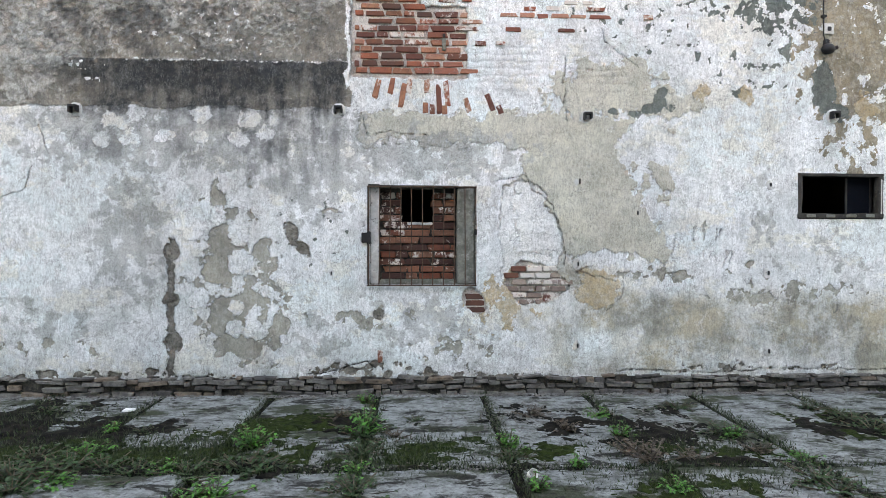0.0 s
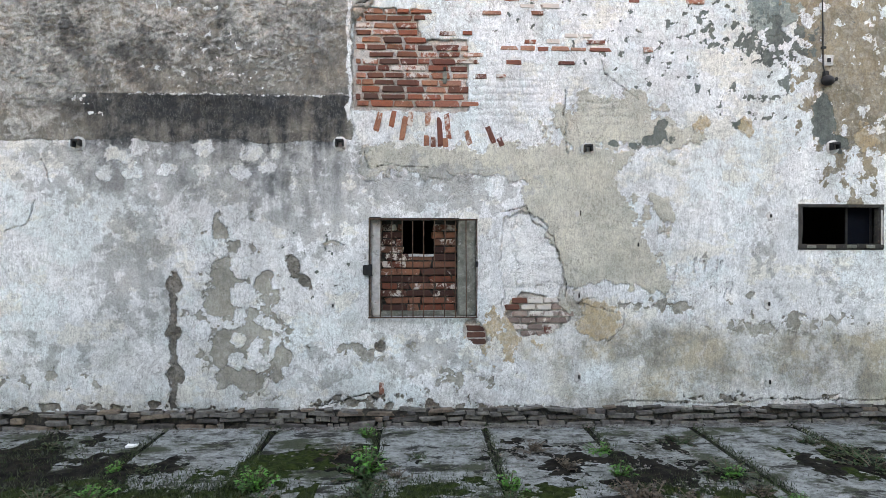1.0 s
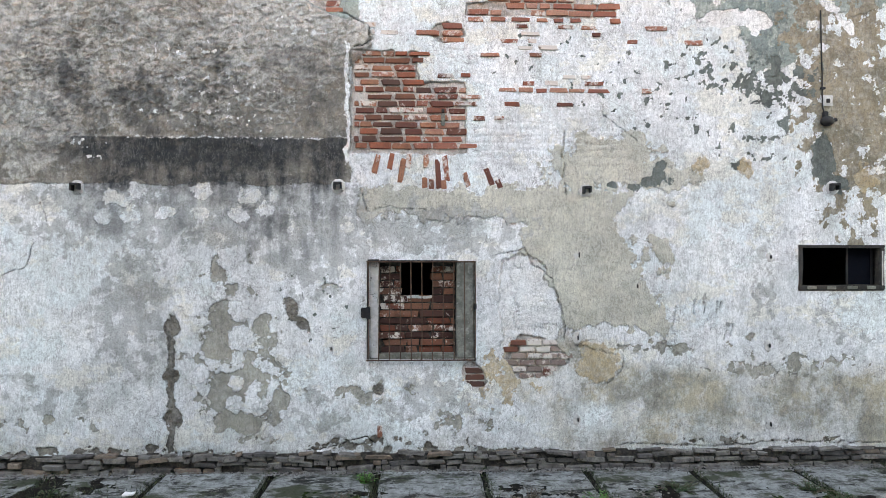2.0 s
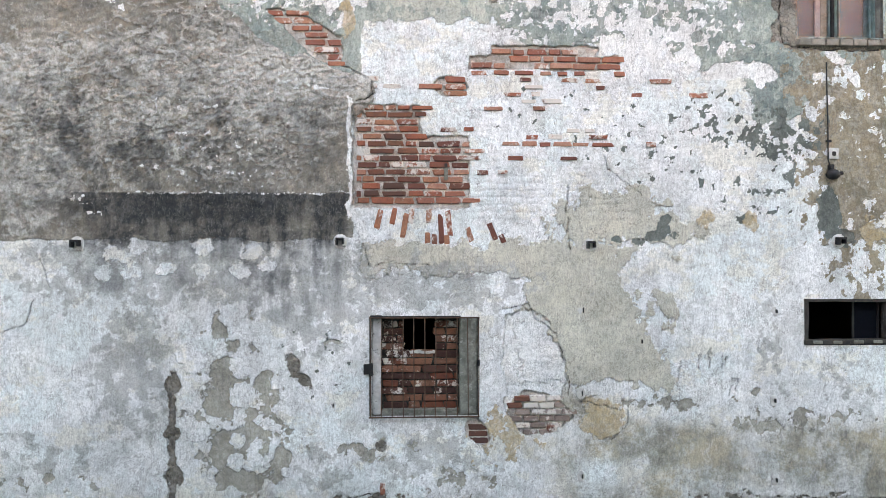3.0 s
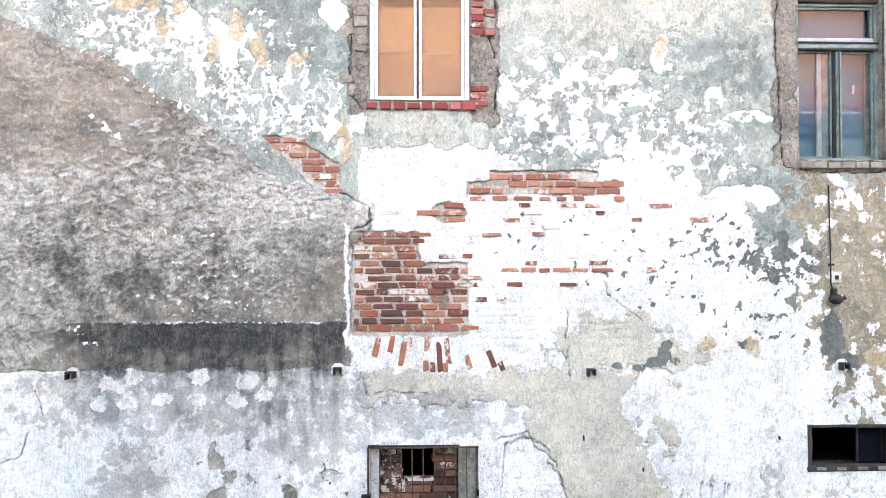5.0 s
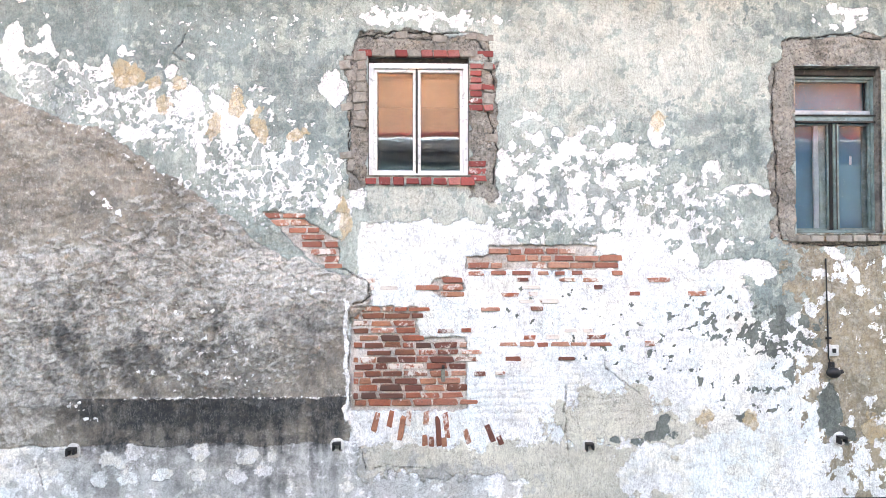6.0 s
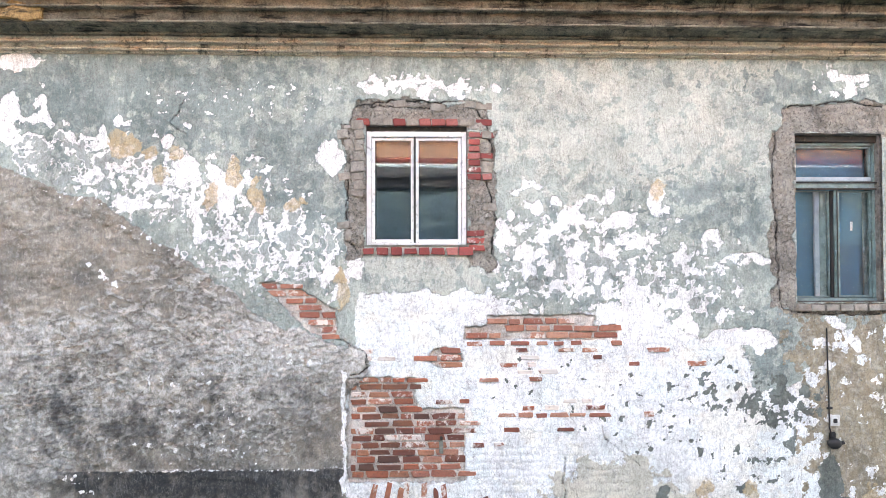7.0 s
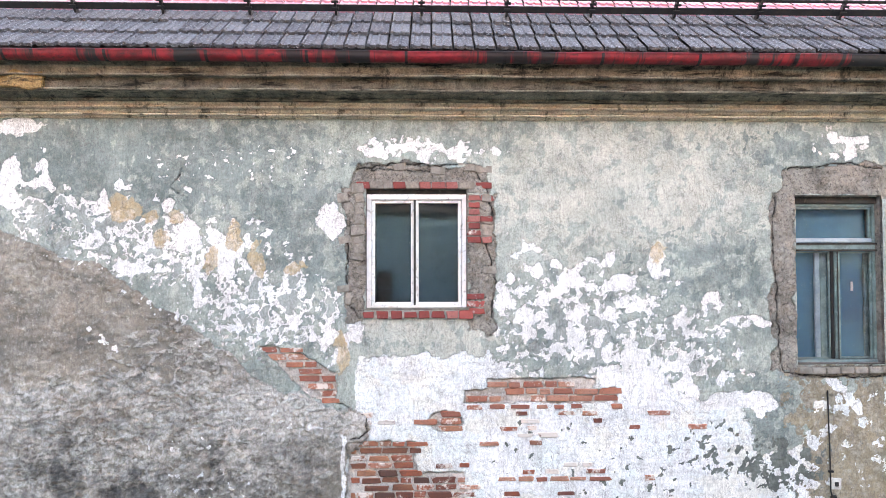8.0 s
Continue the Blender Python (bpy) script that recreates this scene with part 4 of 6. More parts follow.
def casement(parent, x0, x1, z0, z1, y, material, glass, stile=0.045, thick=0.04, double=True):
    """One glazed sash: four rails and a pane."""
    sash = part("casement", boxes((x0, x0 + stile, y, y + thick, z0, z1), (x1 - stile, x1, y, y + thick, z0, z1),
                                  (x0 + stile, x1 - stile, y, y + thick, z1 - stile, z1), (x0 + stile, x1 - stile, y, y + thick, z0, z0 + stile), bevel=0.005, jitter=0.002), material, parent)
    pane = part("pane", boxes((x0 + stile - 0.008, x1 - stile + 0.008, y + thick * 0.45, y + thick * 0.55, z0 + stile - 0.008, z1 - stile + 0.008)), glass, sash, "old clear window pane")
    pane.visible_shadow = False
    if not double:
        return sash
    inner = part("inner_pane", boxes((x0 + 0.01, x1 - 0.01, y + thick + 0.09, y + thick + 0.094, z0 + 0.01, z1 - 0.01)), glass, sash, "second pane behind the first")
    inner.visible_shadow = False
    return sash


rng = random.Random(4)

# small white window
x0, z1, x1, z0 = OPENINGS["small"]
lining("window_reveal", "small", 0.45, M_STONE)
room("room_1", "small", FACE + 0.447, 2.0, M_DIM_BLUE)
win = tagged(new("window_1"), "white flaking wooden casement window with two panes", "window", kind="structure")
top = z1 - 0.058
y = FACE + 0.045
# dark strip added for the shadow gap above the frame
part("lintel", boxes((x0 - 0.01, x1 + 0.01, FACE + 0.055, FACE + 0.20, top + 0.002, z1 + 0.02), bevel=0.006, jitter=0.004), M_DARK_WOOD, win, "dark strip in place of the shadow gap above the frame")
f, foot = 0.055, z0 + 0.022
for n, b in (("frame_jamb", (x0, x0 + f, y, y + 0.09, foot, top)), ("frame_jamb", (x1 - f, x1, y, y + 0.09, foot, top)),
             ("frame_head", (x0 + f, x1 - f, y, y + 0.09, top - f, top)), ("frame_foot", (x0 + f, x1 - f, y, y + 0.09, foot, foot + 0.022))):
    part(n, boxes(b, bevel=0.006, jitter=0.002), M_WHITE_PAINT, win)
mid = (x0 + x1) / 2 - 0.02
for a, b in ((x0 + f + 0.004, mid - 0.008), (mid + 0.008, x1 - f - 0.004)):
    casement(win, a, b, foot + 0.024, top - f - 0.003, y + 0.024, M_WHITE_PAINT, M_GLASS, 0.032)
part("meeting_strip", boxes((mid - 0.011, mid + 0.011, y + 0.008, y + 0.024, foot + 0.024, top - f), bevel=0.004), M_DARK_WOOD, win, "dark strip between the sashes")
part("window_sill", boxes((x0 - 0.02, x1 + 0.02, FACE - 0.016, y + 0.03, z0 + 0.002, z0 + 0.020), bevel=0.007, jitter=0.003), M_JAMB_GREY, win, "grey weathered sill board")

# tall green window
x0, z1, x1, z0 = OPENINGS["tall"]
lining("window_reveal", "tall", 0.45, M_STONE)
room("room_2", "tall", FACE + 0.447, 2.0, M_DIM_BLUE)
win = tagged(new("window_2"), "tall grey-green wooden window with transom and two sashes", "window", kind="structure")
y, f = FACE + 0.10, 0.05
cross = 6.275
head = z1 - 0.075
for n, b in (("frame_jamb", (x0, x0 + 0.022, y, y + 0.10, z0 + 0.035, head)), ("frame_jamb", (x1 - 0.03, x1, y, y + 0.10, z0 + 0.035, head)),
             ("frame_head", (x0 + 0.022, x1 - 0.03, y, y + 0.10, head - 0.03, head)), ("frame_foot", (x0, x1, y - 0.01, y + 0.10, z0 + 0.005, z0 + 0.035)),
             ("transom", (x0 + 0.022, x1 - 0.03, y - 0.02, y + 0.10, cross - 0.03, cross + 0.025))):
    part(n, boxes(b, bevel=0.006, jitter=0.002), M_GREEN_PAINT, win)
part("transom_ledge", boxes((x0 + 0.002, x1 - 0.002, y - 0.035, y - 0.02, cross + 0.020, cross + 0.036), bevel=0.005), M_DARK_WOOD, win, "dark worn ledge")
part("transom_drip", boxes((x0 + 0.002, x1 - 0.002, y - 0.030, y - 0.02, cross - 0.050, cross - 0.030), bevel=0.004), M_DARK_WOOD, win, "dark shrunken drip strip")
# dark strip fills the shadow gap over the window head
part("lintel", boxes((x0 - 0.01, x1 + 0.01, FACE + 0.07, FACE + 0.24, head + 0.002, z1 + 0.02), bevel=0.006, jitter=0.004), M_DARK_WOOD, win, "dark strip in place of the shadow gap above the frame")
mid = x0 + 0.475
casement(win, x0 + 0.030, x1 - 0.035, cross + 0.045, head - 0.034, y + 0.02, M_GREEN_PAINT, M_THIN_GLASS, 0.022, double=False)
part("top_light_sill", boxes((x0 + 0.03, x1 - 0.035, y + 0.004, y + 0.02, cross + 0.045, cross + 0.090), bevel=0.006), M_PALE_SASH, win, "pale blue-grey rail")
casement(win, x0 + 0.022, mid - 0.038, z0 + 0.040, cross - 0.052, y + 0.02, M_GREEN_PAINT, M_THIN_GLASS, 0.014, double=False)
casement(win, mid + 0.030, x1 - 0.035, z0 + 0.040, cross - 0.052, y + 0.02, M_GREEN_PAINT, M_THIN_GLASS, 0.018, double=False)
# solid strip, painted black for the shade in the gap
part("sash_gap", boxes((mid - 0.034, mid - 0.004, y + 0.012, y + 0.06, z0 + 0.04, cross - 0.05), bevel=0.003), M_UNLIT_BLACK, win, "black strip in place of the unlit gap between the sashes")
part("mullion", boxes((mid - 0.002, mid + 0.052, y - 0.012, y + 0.05, z0 + 0.038, cross - 0.05), bevel=0.010, jitter=0.003), M_GREEN_PAINT, win)
part("mullion_bead", boxes((mid + 0.012, mid + 0.024, y - 0.022, y - 0.010, z0 + 0.04, cross - 0.052), bevel=0.004), M_DARK_WOOD, win, "dark split in the mullion")
# sheet added behind the panes to give them their blue tone
part("blind", boxes((x0 + 0.012, x1 - 0.02, y + 0.130, y + 0.134, z0 + 0.02, z1 - 0.08)), M_BLUE_BACKING, win, "plain blue sheet added behind the panes")
for a, b, tone in ((mid - 0.175, mid - 0.120, M_PALE_SASH), (mid - 0.120, mid - 0.045, M_GREEN_PAINT), (x1 - 0.085, x1 - 0.040, M_GREEN_PAINT)):
    part("inner_post", boxes((a, b, y + 0.066, y + 0.095, z0 + 0.04, cross - 0.055), bevel=0.005), tone, win, "grey post of the inner sash")
part("paper_tag", boxes((x1 - 0.190, x1 - 0.165, y + 0.122, y + 0.128, 5.80, 5.90), jitter=0.004, cuts=2), M_WHITE_PAINT, win, "white torn scrap behind the pane")
part("window_sill", boxes((x0 - 0.03, x1 + 0.02, FACE + 0.01, y + 0.03, z0 - 0.025, z0 + 0.003), bevel=0.006), M_DARK_WOOD, win, "dark worn sill board")

# vent opening
x0, z1, x1, z0 = OPENINGS["vent"]
lining("vent_reveal", "vent", 0.30, M_DARK_WOOD)
room("room_3", "vent", FACE + 0.297, 1.5, M_UNLIT_BLACK)
win = tagged(new("window_3"), "low dark window opening with a rotten timber frame", "window", kind="structure")
f, y = 0.055, FACE - 0.006
for n, b in (("frame_jamb", (x0, x0 + f, y, y + 0.08, z0 + f, z1 - 0.03)), ("frame_jamb", (x1 - f, x1, y, y + 0.08, z0 + f, z1 - 0.03)),
             ("frame_head", (x0, x1, y, y + 0.08, z1 - 0.03, z1)), ("frame_foot", (x0, x1, y - 0.01, y + 0.08, z0, z0 + f))):
    part(n, boxes(b, bevel=0.008, jitter=0.008, cuts=6), M_DARK_WOOD, win)
for i in range(4):
    a = x0 + 0.09 + i * 0.215
    part("foot_slip", boxes((a, a + rng.uniform(0.09, 0.14), y - 0.018, y - 0.006, z0 + 0.012, z0 + 0.046), bevel=0.004, jitter=0.004, cuts=2), M_JAMB_GREY, win, "pale stub of rotten sill wood")
sash = part("casement", boxes((x1 - 0.35, x1 - 0.325, y + 0.10, y + 0.12, z0 + f, z1 - 0.03), (x1 - f - 0.025, x1 - f, y + 0.10, y + 0.12, z0 + f, z1 - 0.03), bevel=0.003), M_DARK_IRON, win)
# opaque pane; the dark of the room is put into its colour
part("pane", boxes((x1 - 0.33, x1 - f - 0.02, y + 0.108, y + 0.112, z0 + f, z1 - 0.03)), M_BLACKED_PANE, sash, "opaque near-black pane").visible_shadow = False
part("side_strip", boxes((x1 - 0.035, x1 - 0.02, y - 0.008, y, z0 + 0.05, z1 - 0.06), bevel=0.003), M_JAMB_WHITE, win, "pale split wood strip")

# barred window, bricked up but for a gap
x0, z1, x1, z0 = OPENINGS["barred"]
lining("barred_reveal", "barred", 0.30, M_JAMB_GREY)
room("room_4", "barred", FACE + 0.297, 1.0, M_UNLIT_BLACK)
grille = tagged(new("window_4"), "bricked-up window behind a rusty iron grille", "window", kind="structure")
left, right = -0.659, 0.127
part("jamb", boxes((x0, left - 0.012, FACE + 0.012, FACE + 0.25, z0, z1), bevel=0.012, jitter=0.012, cuts=9), M_JAMB_WHITE, grille, "limewashed stone jamb")
part("jamb", boxes((right + 0.012, x1, FACE + 0.012, FACE + 0.25, z0, z1), bevel=0.012, jitter=0.012, cuts=9), M_JAMB_GREY, grille, "grey-green weathered jamb")
part("window_sill", boxes((left, right, FACE + 0.03, FACE + 0.20, z0, z0 + 0.045), bevel=0.012, jitter=0.006, cuts=3), M_JAMB_GREY, grille)
gap_l, gap_r, gap_b = -0.442, -0.105, 1.740
part("mortar_bed", boxes((left - 0.01, gap_l, FACE + 0.135, FACE + 0.25, z0, z1), (gap_r, right + 0.01, FACE + 0.135, FACE + 0.25, z0, z1),
                         (gap_l, gap_r, FACE + 0.135, FACE + 0.25, z0, gap_b)), M_DARK_BED, grille, "crumbling dark mortar")
z, k = z0 + 0.045, 0
while z < z1 - 0.05:
    h = rng.uniform(0.062, 0.070)
    x = left + 0.004 - (0.10 if k % 2 else 0)
    while x < right - 0.02:
        w = rng.choice((0.235, 0.25, 0.12, 0.25))
        a, b = max(x, left + 0.004), min(x + w, right - 0.004)
        if b - a > 0.03 and (z + h / 2 < gap_b or b <= gap_l + 0.03 or a >= gap_r - 0.03):
            piece("brick", M_BRICK_GRATED, grille, ((a + b) / 2, FACE + 0.155 + rng.uniform(-0.012, 0.008), z + h / 2), (b - a, 0.09, h), 0, rng)
        elif b - a > 0.03 and z + h / 2 >= gap_b:
            for p, q in ((a, min(b, gap_l)), (max(a, gap_r), b)):
                if q - p > 0.03:
                    piece("brick", M_BRICK_GRATED, grille, ((p + q) / 2, FACE + 0.155, z + h / 2), (q - p, 0.09, h), 0, rng)
        x += w + 0.012
    z, k = z + h + 0.011, k + 1
part("loose_mortar", boxes((gap_l, gap_r, FACE + 0.10, FACE + 0.2, gap_b - 0.01, gap_b + 0.02), bevel=0.01, jitter=0.015, cuts=5), M_JAMB_WHITE, grille, "pale mortar crust on the top course")
for i in range(11):
    x = x0 - 0.012 + i * (x1 - x0 + 0.018) / 10
    part("bar", tube([(x + 0.003 * math.sin(i * 5 + s), FACE - 0.035 + 0.002 * math.sin(i + s * 2), z0 - 0.02 + (z1 - z0 + 0.025) * s / 4) for s in range(5)], 0.0055, 6), M_RUST, grille)
for z in (z0 - 0.012, z1 - 0.004):
    part("rail", boxes((x0 - 0.03, x1 + 0.015, FACE - 0.045, FACE - 0.025, z - 0.007, z + 0.007), bevel=0.003), M_RUST, grille)
# dark strip along the black upper edge
part("top_plate", boxes((x0 - 0.02, x0 + 0.10, FACE - 0.04, FACE + 0.02, z1 - 0.0, z1 + 0.02), (x0 + 0.10, right + 0.02, FACE - 0.02, FACE + 0.02, z1 - 0.005, z1 + 0.012), bevel=0.004), M_DARK_IRON, grille, "dark strip along the top edge")
# dark border added for the shade where the jamb is recessed
part("edge_iron", boxes((x0 - 0.026, x0 - 0.006, FACE - 0.03, FACE + 0.02, z0, z1), bevel=0.004, jitter=0.003, cuts=3), M_DARK_IRON, grille, "dark strip added for the shaded edge of the recess")
part("latch", boxes((x0 - 0.085, x0 - 0.02, FACE - 0.03, FACE + 0.02, 1.548, 1.652), (x0 - 0.03, x0 + 0.01, FACE - 0.05, FACE, 1.536, 1.664), bevel=0.006), M_DARK_IRON, grille, "broken iron latch")
part("latch_peg", boxes((x1 - 0.005, x1 + 0.02, FACE - 0.05, FACE + 0.01, 1.634, 1.693), bevel=0.004), M_DARK_IRON, grille)

# ---- cornice, gutter and roof ----
L, R = -12.0, 12.0
profile = [(FACE - 0.004, 7.578), (FACE - 0.03, 7.588), (FACE - 0.03, 7.623), (FACE - 0.05, 7.635), (FACE - 0.05, 7.664),
           (FACE - 0.075, 7.681), (FACE - 0.09, 7.741), (FACE - 0.12, 7.744), (FACE - 0.13, 7.759), (FACE - 0.20, 7.796),
           (FACE - 0.30, 7.792), (FACE - 0.32, 7.795), (FACE - 0.335, 7.901), (FACE - 0.365, 7.909), (FACE - 0.37, 7.924),
           (FACE - 0.39, 7.994), (FACE - 0.43, 8.025), (FACE - 0.43, 8.10), (FACE + 0.3, 8.12)]
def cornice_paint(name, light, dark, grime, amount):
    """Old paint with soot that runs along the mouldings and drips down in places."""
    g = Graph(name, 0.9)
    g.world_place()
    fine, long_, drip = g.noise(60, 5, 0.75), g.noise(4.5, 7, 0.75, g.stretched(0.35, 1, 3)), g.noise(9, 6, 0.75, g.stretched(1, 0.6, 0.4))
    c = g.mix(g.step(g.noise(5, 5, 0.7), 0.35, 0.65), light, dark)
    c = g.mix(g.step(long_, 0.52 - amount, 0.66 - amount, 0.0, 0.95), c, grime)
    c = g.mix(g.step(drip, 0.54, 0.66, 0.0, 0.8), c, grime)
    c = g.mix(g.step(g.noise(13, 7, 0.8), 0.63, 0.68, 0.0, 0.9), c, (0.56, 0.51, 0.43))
    c = g.mix(1.0, c, g.step(fine, 0.3, 0.7, 0.6, 1.2), "MULTIPLY")
    g.colour(c)
    g.bump(g.math("ADD", fine, drip), 0.9, 0.012)
    return g.material


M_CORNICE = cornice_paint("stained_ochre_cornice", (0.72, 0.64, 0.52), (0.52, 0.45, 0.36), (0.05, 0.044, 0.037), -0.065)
# darker tone for the cove, the upper bands and the upper beads
M_COVE = cornice_paint("dark_cove", (0.34, 0.295, 0.23), (0.16, 0.14, 0.11), (0.02, 0.019, 0.017), 0.02)
cornice = tagged(new("cornice_trim"), "moulded plaster cornice, stained ochre and black", "cornice", kind="structure")
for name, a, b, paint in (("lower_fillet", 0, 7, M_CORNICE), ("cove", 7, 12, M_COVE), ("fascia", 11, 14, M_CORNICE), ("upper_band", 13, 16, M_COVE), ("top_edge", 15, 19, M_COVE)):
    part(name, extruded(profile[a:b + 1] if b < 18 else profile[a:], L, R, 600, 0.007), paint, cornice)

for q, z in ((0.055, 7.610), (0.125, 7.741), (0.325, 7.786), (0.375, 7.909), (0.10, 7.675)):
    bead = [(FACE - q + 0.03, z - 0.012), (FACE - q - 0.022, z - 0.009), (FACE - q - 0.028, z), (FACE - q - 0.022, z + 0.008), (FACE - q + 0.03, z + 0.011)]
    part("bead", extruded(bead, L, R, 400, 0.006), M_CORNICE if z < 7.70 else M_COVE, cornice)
part("patch", boxes((-4.95, -3.80, FACE - 0.385, FACE - 0.30, 7.775, 7.930), bevel=0.02, jitter=0.045, cuts=8),
     cornice_paint("raw_ochre_patch", (0.40, 0.26, 0.12), (0.22, 0.14, 0.06), (0.035, 0.028, 0.02), 0.02), cornice, "broken ochre patch of raw plaster")


def gutter_paint():
    """Crimson paint, black where tar was brushed on, with pale flaked spots."""
    g = Graph("crimson_gutter_paint", 0.55)
    g.world_place()
    run, fleck = g.noise(1.1, 6, 0.75, g.stretched(1, 0, 0.15)), g.noise(16, 7, 0.8, g.stretched(0.4, 1, 1.5))
    c = g.mix(g.step(g.noise(8, 5, 0.7), 0.35, 0.65), (0.26, 0.008, 0.016), (0.10, 0.004, 0.008))
    c = g.mix(g.step(run, 0.50, 0.545), c, (0.008, 0.007, 0.009))
    c = g.mix(g.step(fleck, 0.56, 0.62, 0.0, 0.75), c, (0.025, 0.008, 0.01))
    c = g.mix(g.step(g.noise(22, 6, 0.8, g.stretched(0.5, 1, 1)), 0.655, 0.69, 0.0, 0.8), c, (0.42, 0.22, 0.22))
    g.colour(c)
    g.bump(g.math("ADD", fleck, run), 0.4, 0.004)
    return g.material


M_GUTTER_WORN = gutter_paint()
gutter_y, gutter_z = 5.60, 8.071
gutter = tagged(new("gutter"), "dark red half-round gutter with flaking paint", "gutter")
ring = [(gutter_y + 0.072 * math.cos(a), gutter_z + 0.012 + 0.078 * math.sin(a)) for a in [math.pi + math.pi * k / 10 for k in range(11)]]
ring = [(ring[0][0] - 0.008, ring[0][1] + 0.002), (ring[0][0] - 0.004, ring[0][1] + 0.010)] + ring
part("trough", extruded(ring + [(y, z + 0.004) for y, z in ring[::-1]], L, R, 160, 0.010), M_GUTTER_WORN, gutter, smooth=True)
for i in range(26):
    x = -11.5 + i * 0.93
    hook = [(gutter_y + 0.080 * math.cos(a), gutter_z + 0.012 + 0.084 * math.sin(a)) for a in [math.pi + math.pi * k / 8 for k in range(9)]]
    part("gutter_hook", extruded(hook + [(y, z + 0.006) for y, z in hook[::-1]], x - 0.014, x + 0.014), M_DARK_IRON, gutter)

roof = tagged(new("roof"), "mossy grey tiled roof with lighter red tiles above", "roof", kind="structure")
EAVE_Y, EAVE_Z, SLOPE, GAUGE, TILE = 5.56, gutter_z + 0.045, 41.0, 0.335, 0.205
ca, sa = math.cos(radians(SLOPE)), math.sin(radians(SLOPE))


def tile_mesh(seed):
    """An interlocking tile: two flat pans, two rolls, a blunt front edge."""
    r = random.Random(seed)
    bm = bmesh.new()
    line = [(-0.5, 0.0), (-0.44, 0.012), (-0.36, 0.012), (-0.30, 0.0), (-0.04, -0.002), (0.02, 0.010), (0.09, 0.010), (0.14, 0.0), (0.46, -0.001), (0.5, -0.022)]
    rows = [[bm.verts.new((u * TILE * 0.93, s, h * 1.1 + dz + r.uniform(-0.001, 0.001))) for u, h in line] for s, dz in ((0.0, -0.030), (0.0, 0.0), (GAUGE * 0.55, 0.0), (GAUGE + 0.05, 0.0))]
    for a, b in zip(rows, rows[1:]):
        for k in range(len(line) - 1):
            bm.faces.new((a[k], a[k + 1], b[k + 1], b[k]))
    me = bpy.data.meshes.new("tile")
    bm.to_mesh(me)
    bm.free()
    return me


TILES = []
for s in range(4):
    TILES.append(tile_mesh(s))
    TILES[-1].materials.append(M_ROOF_TILE)
tilt = pose(0, EAVE_Y, EAVE_Z, SLOPE, 0, 0)
part("decking", boxes((L, R, 0.0, 6.0, -0.06, -0.035)), M_DARK_WOOD, roof).matrix_basis = tilt


def joined_tiles(name, rows, cols, material, skip=None):
    me = bpy.data.meshes.new(name)
    vs, fs = [], []
    r = random.Random(9)
    for row in rows:
        for i in cols:
            if skip and skip(row, i):
                continue
            src = TILES[(row + i) % 4]
            base = len(vs)
            dz = r.uniform(-0.003, 0.003)
            vs += [(v.co.x + (i + 0.02 * row) * TILE, v.co.y + row * GAUGE, v.co.z + 0.004 + dz + 0.022 * (1 - v.co.y / (GAUGE + 0.05))) for v in src.vertices]
            fs += [[base + k for k in p.vertices] for p in src.polygons]
    me.from_pydata(vs, [], fs)
    me.materials.append(material)
    ob = tagged(new(name, me), kind="stuff")
    ob.parent = roof
    ob.matrix_basis = tilt
    return ob


joined_tiles("upper_tiles", range(3, 14), range(-40, 40), M_RED_TILE)
joined_tiles("side_tiles", range(0, 3), range(-58, 59), M_ROOF_TILE, lambda row, i: abs(i) <= 26)

guard = tagged(new("snow_guard"), "dark iron snow guard with two rails on posts", "snow guard")
guard_at = GAUGE * 2 + 0.19
for i in range(-9, 10):
    x = -0.20 + i * 0.89
    post = part("post", boxes((x - 0.012, x + 0.012, guard_at - 0.03, guard_at + 0.03, 0.0, 0.24), (x - 0.035, x + 0.035, guard_at - 0.05, guard_at - 0.03, 0.10, 0.125),
                              (x - 0.035, x + 0.035, guard_at - 0.05, guard_at - 0.03, 0.165, 0.19), (x - 0.02, x + 0.02, guard_at - 0.28, guard_at + 0.1, 0.028, 0.036), bevel=0.004), M_DARK_IRON, guard)
    post.matrix_basis = tilt
# the lower rail is made thicker to take in its shadow
for h, t in ((0.105, 0.034), (0.215, 0.015)):
    part("rail", boxes((L, R, guard_at - 0.012, guard_at + 0.012, h - t, h + t), bevel=0.004), M_DARK_IRON, guard).matrix_basis = tilt

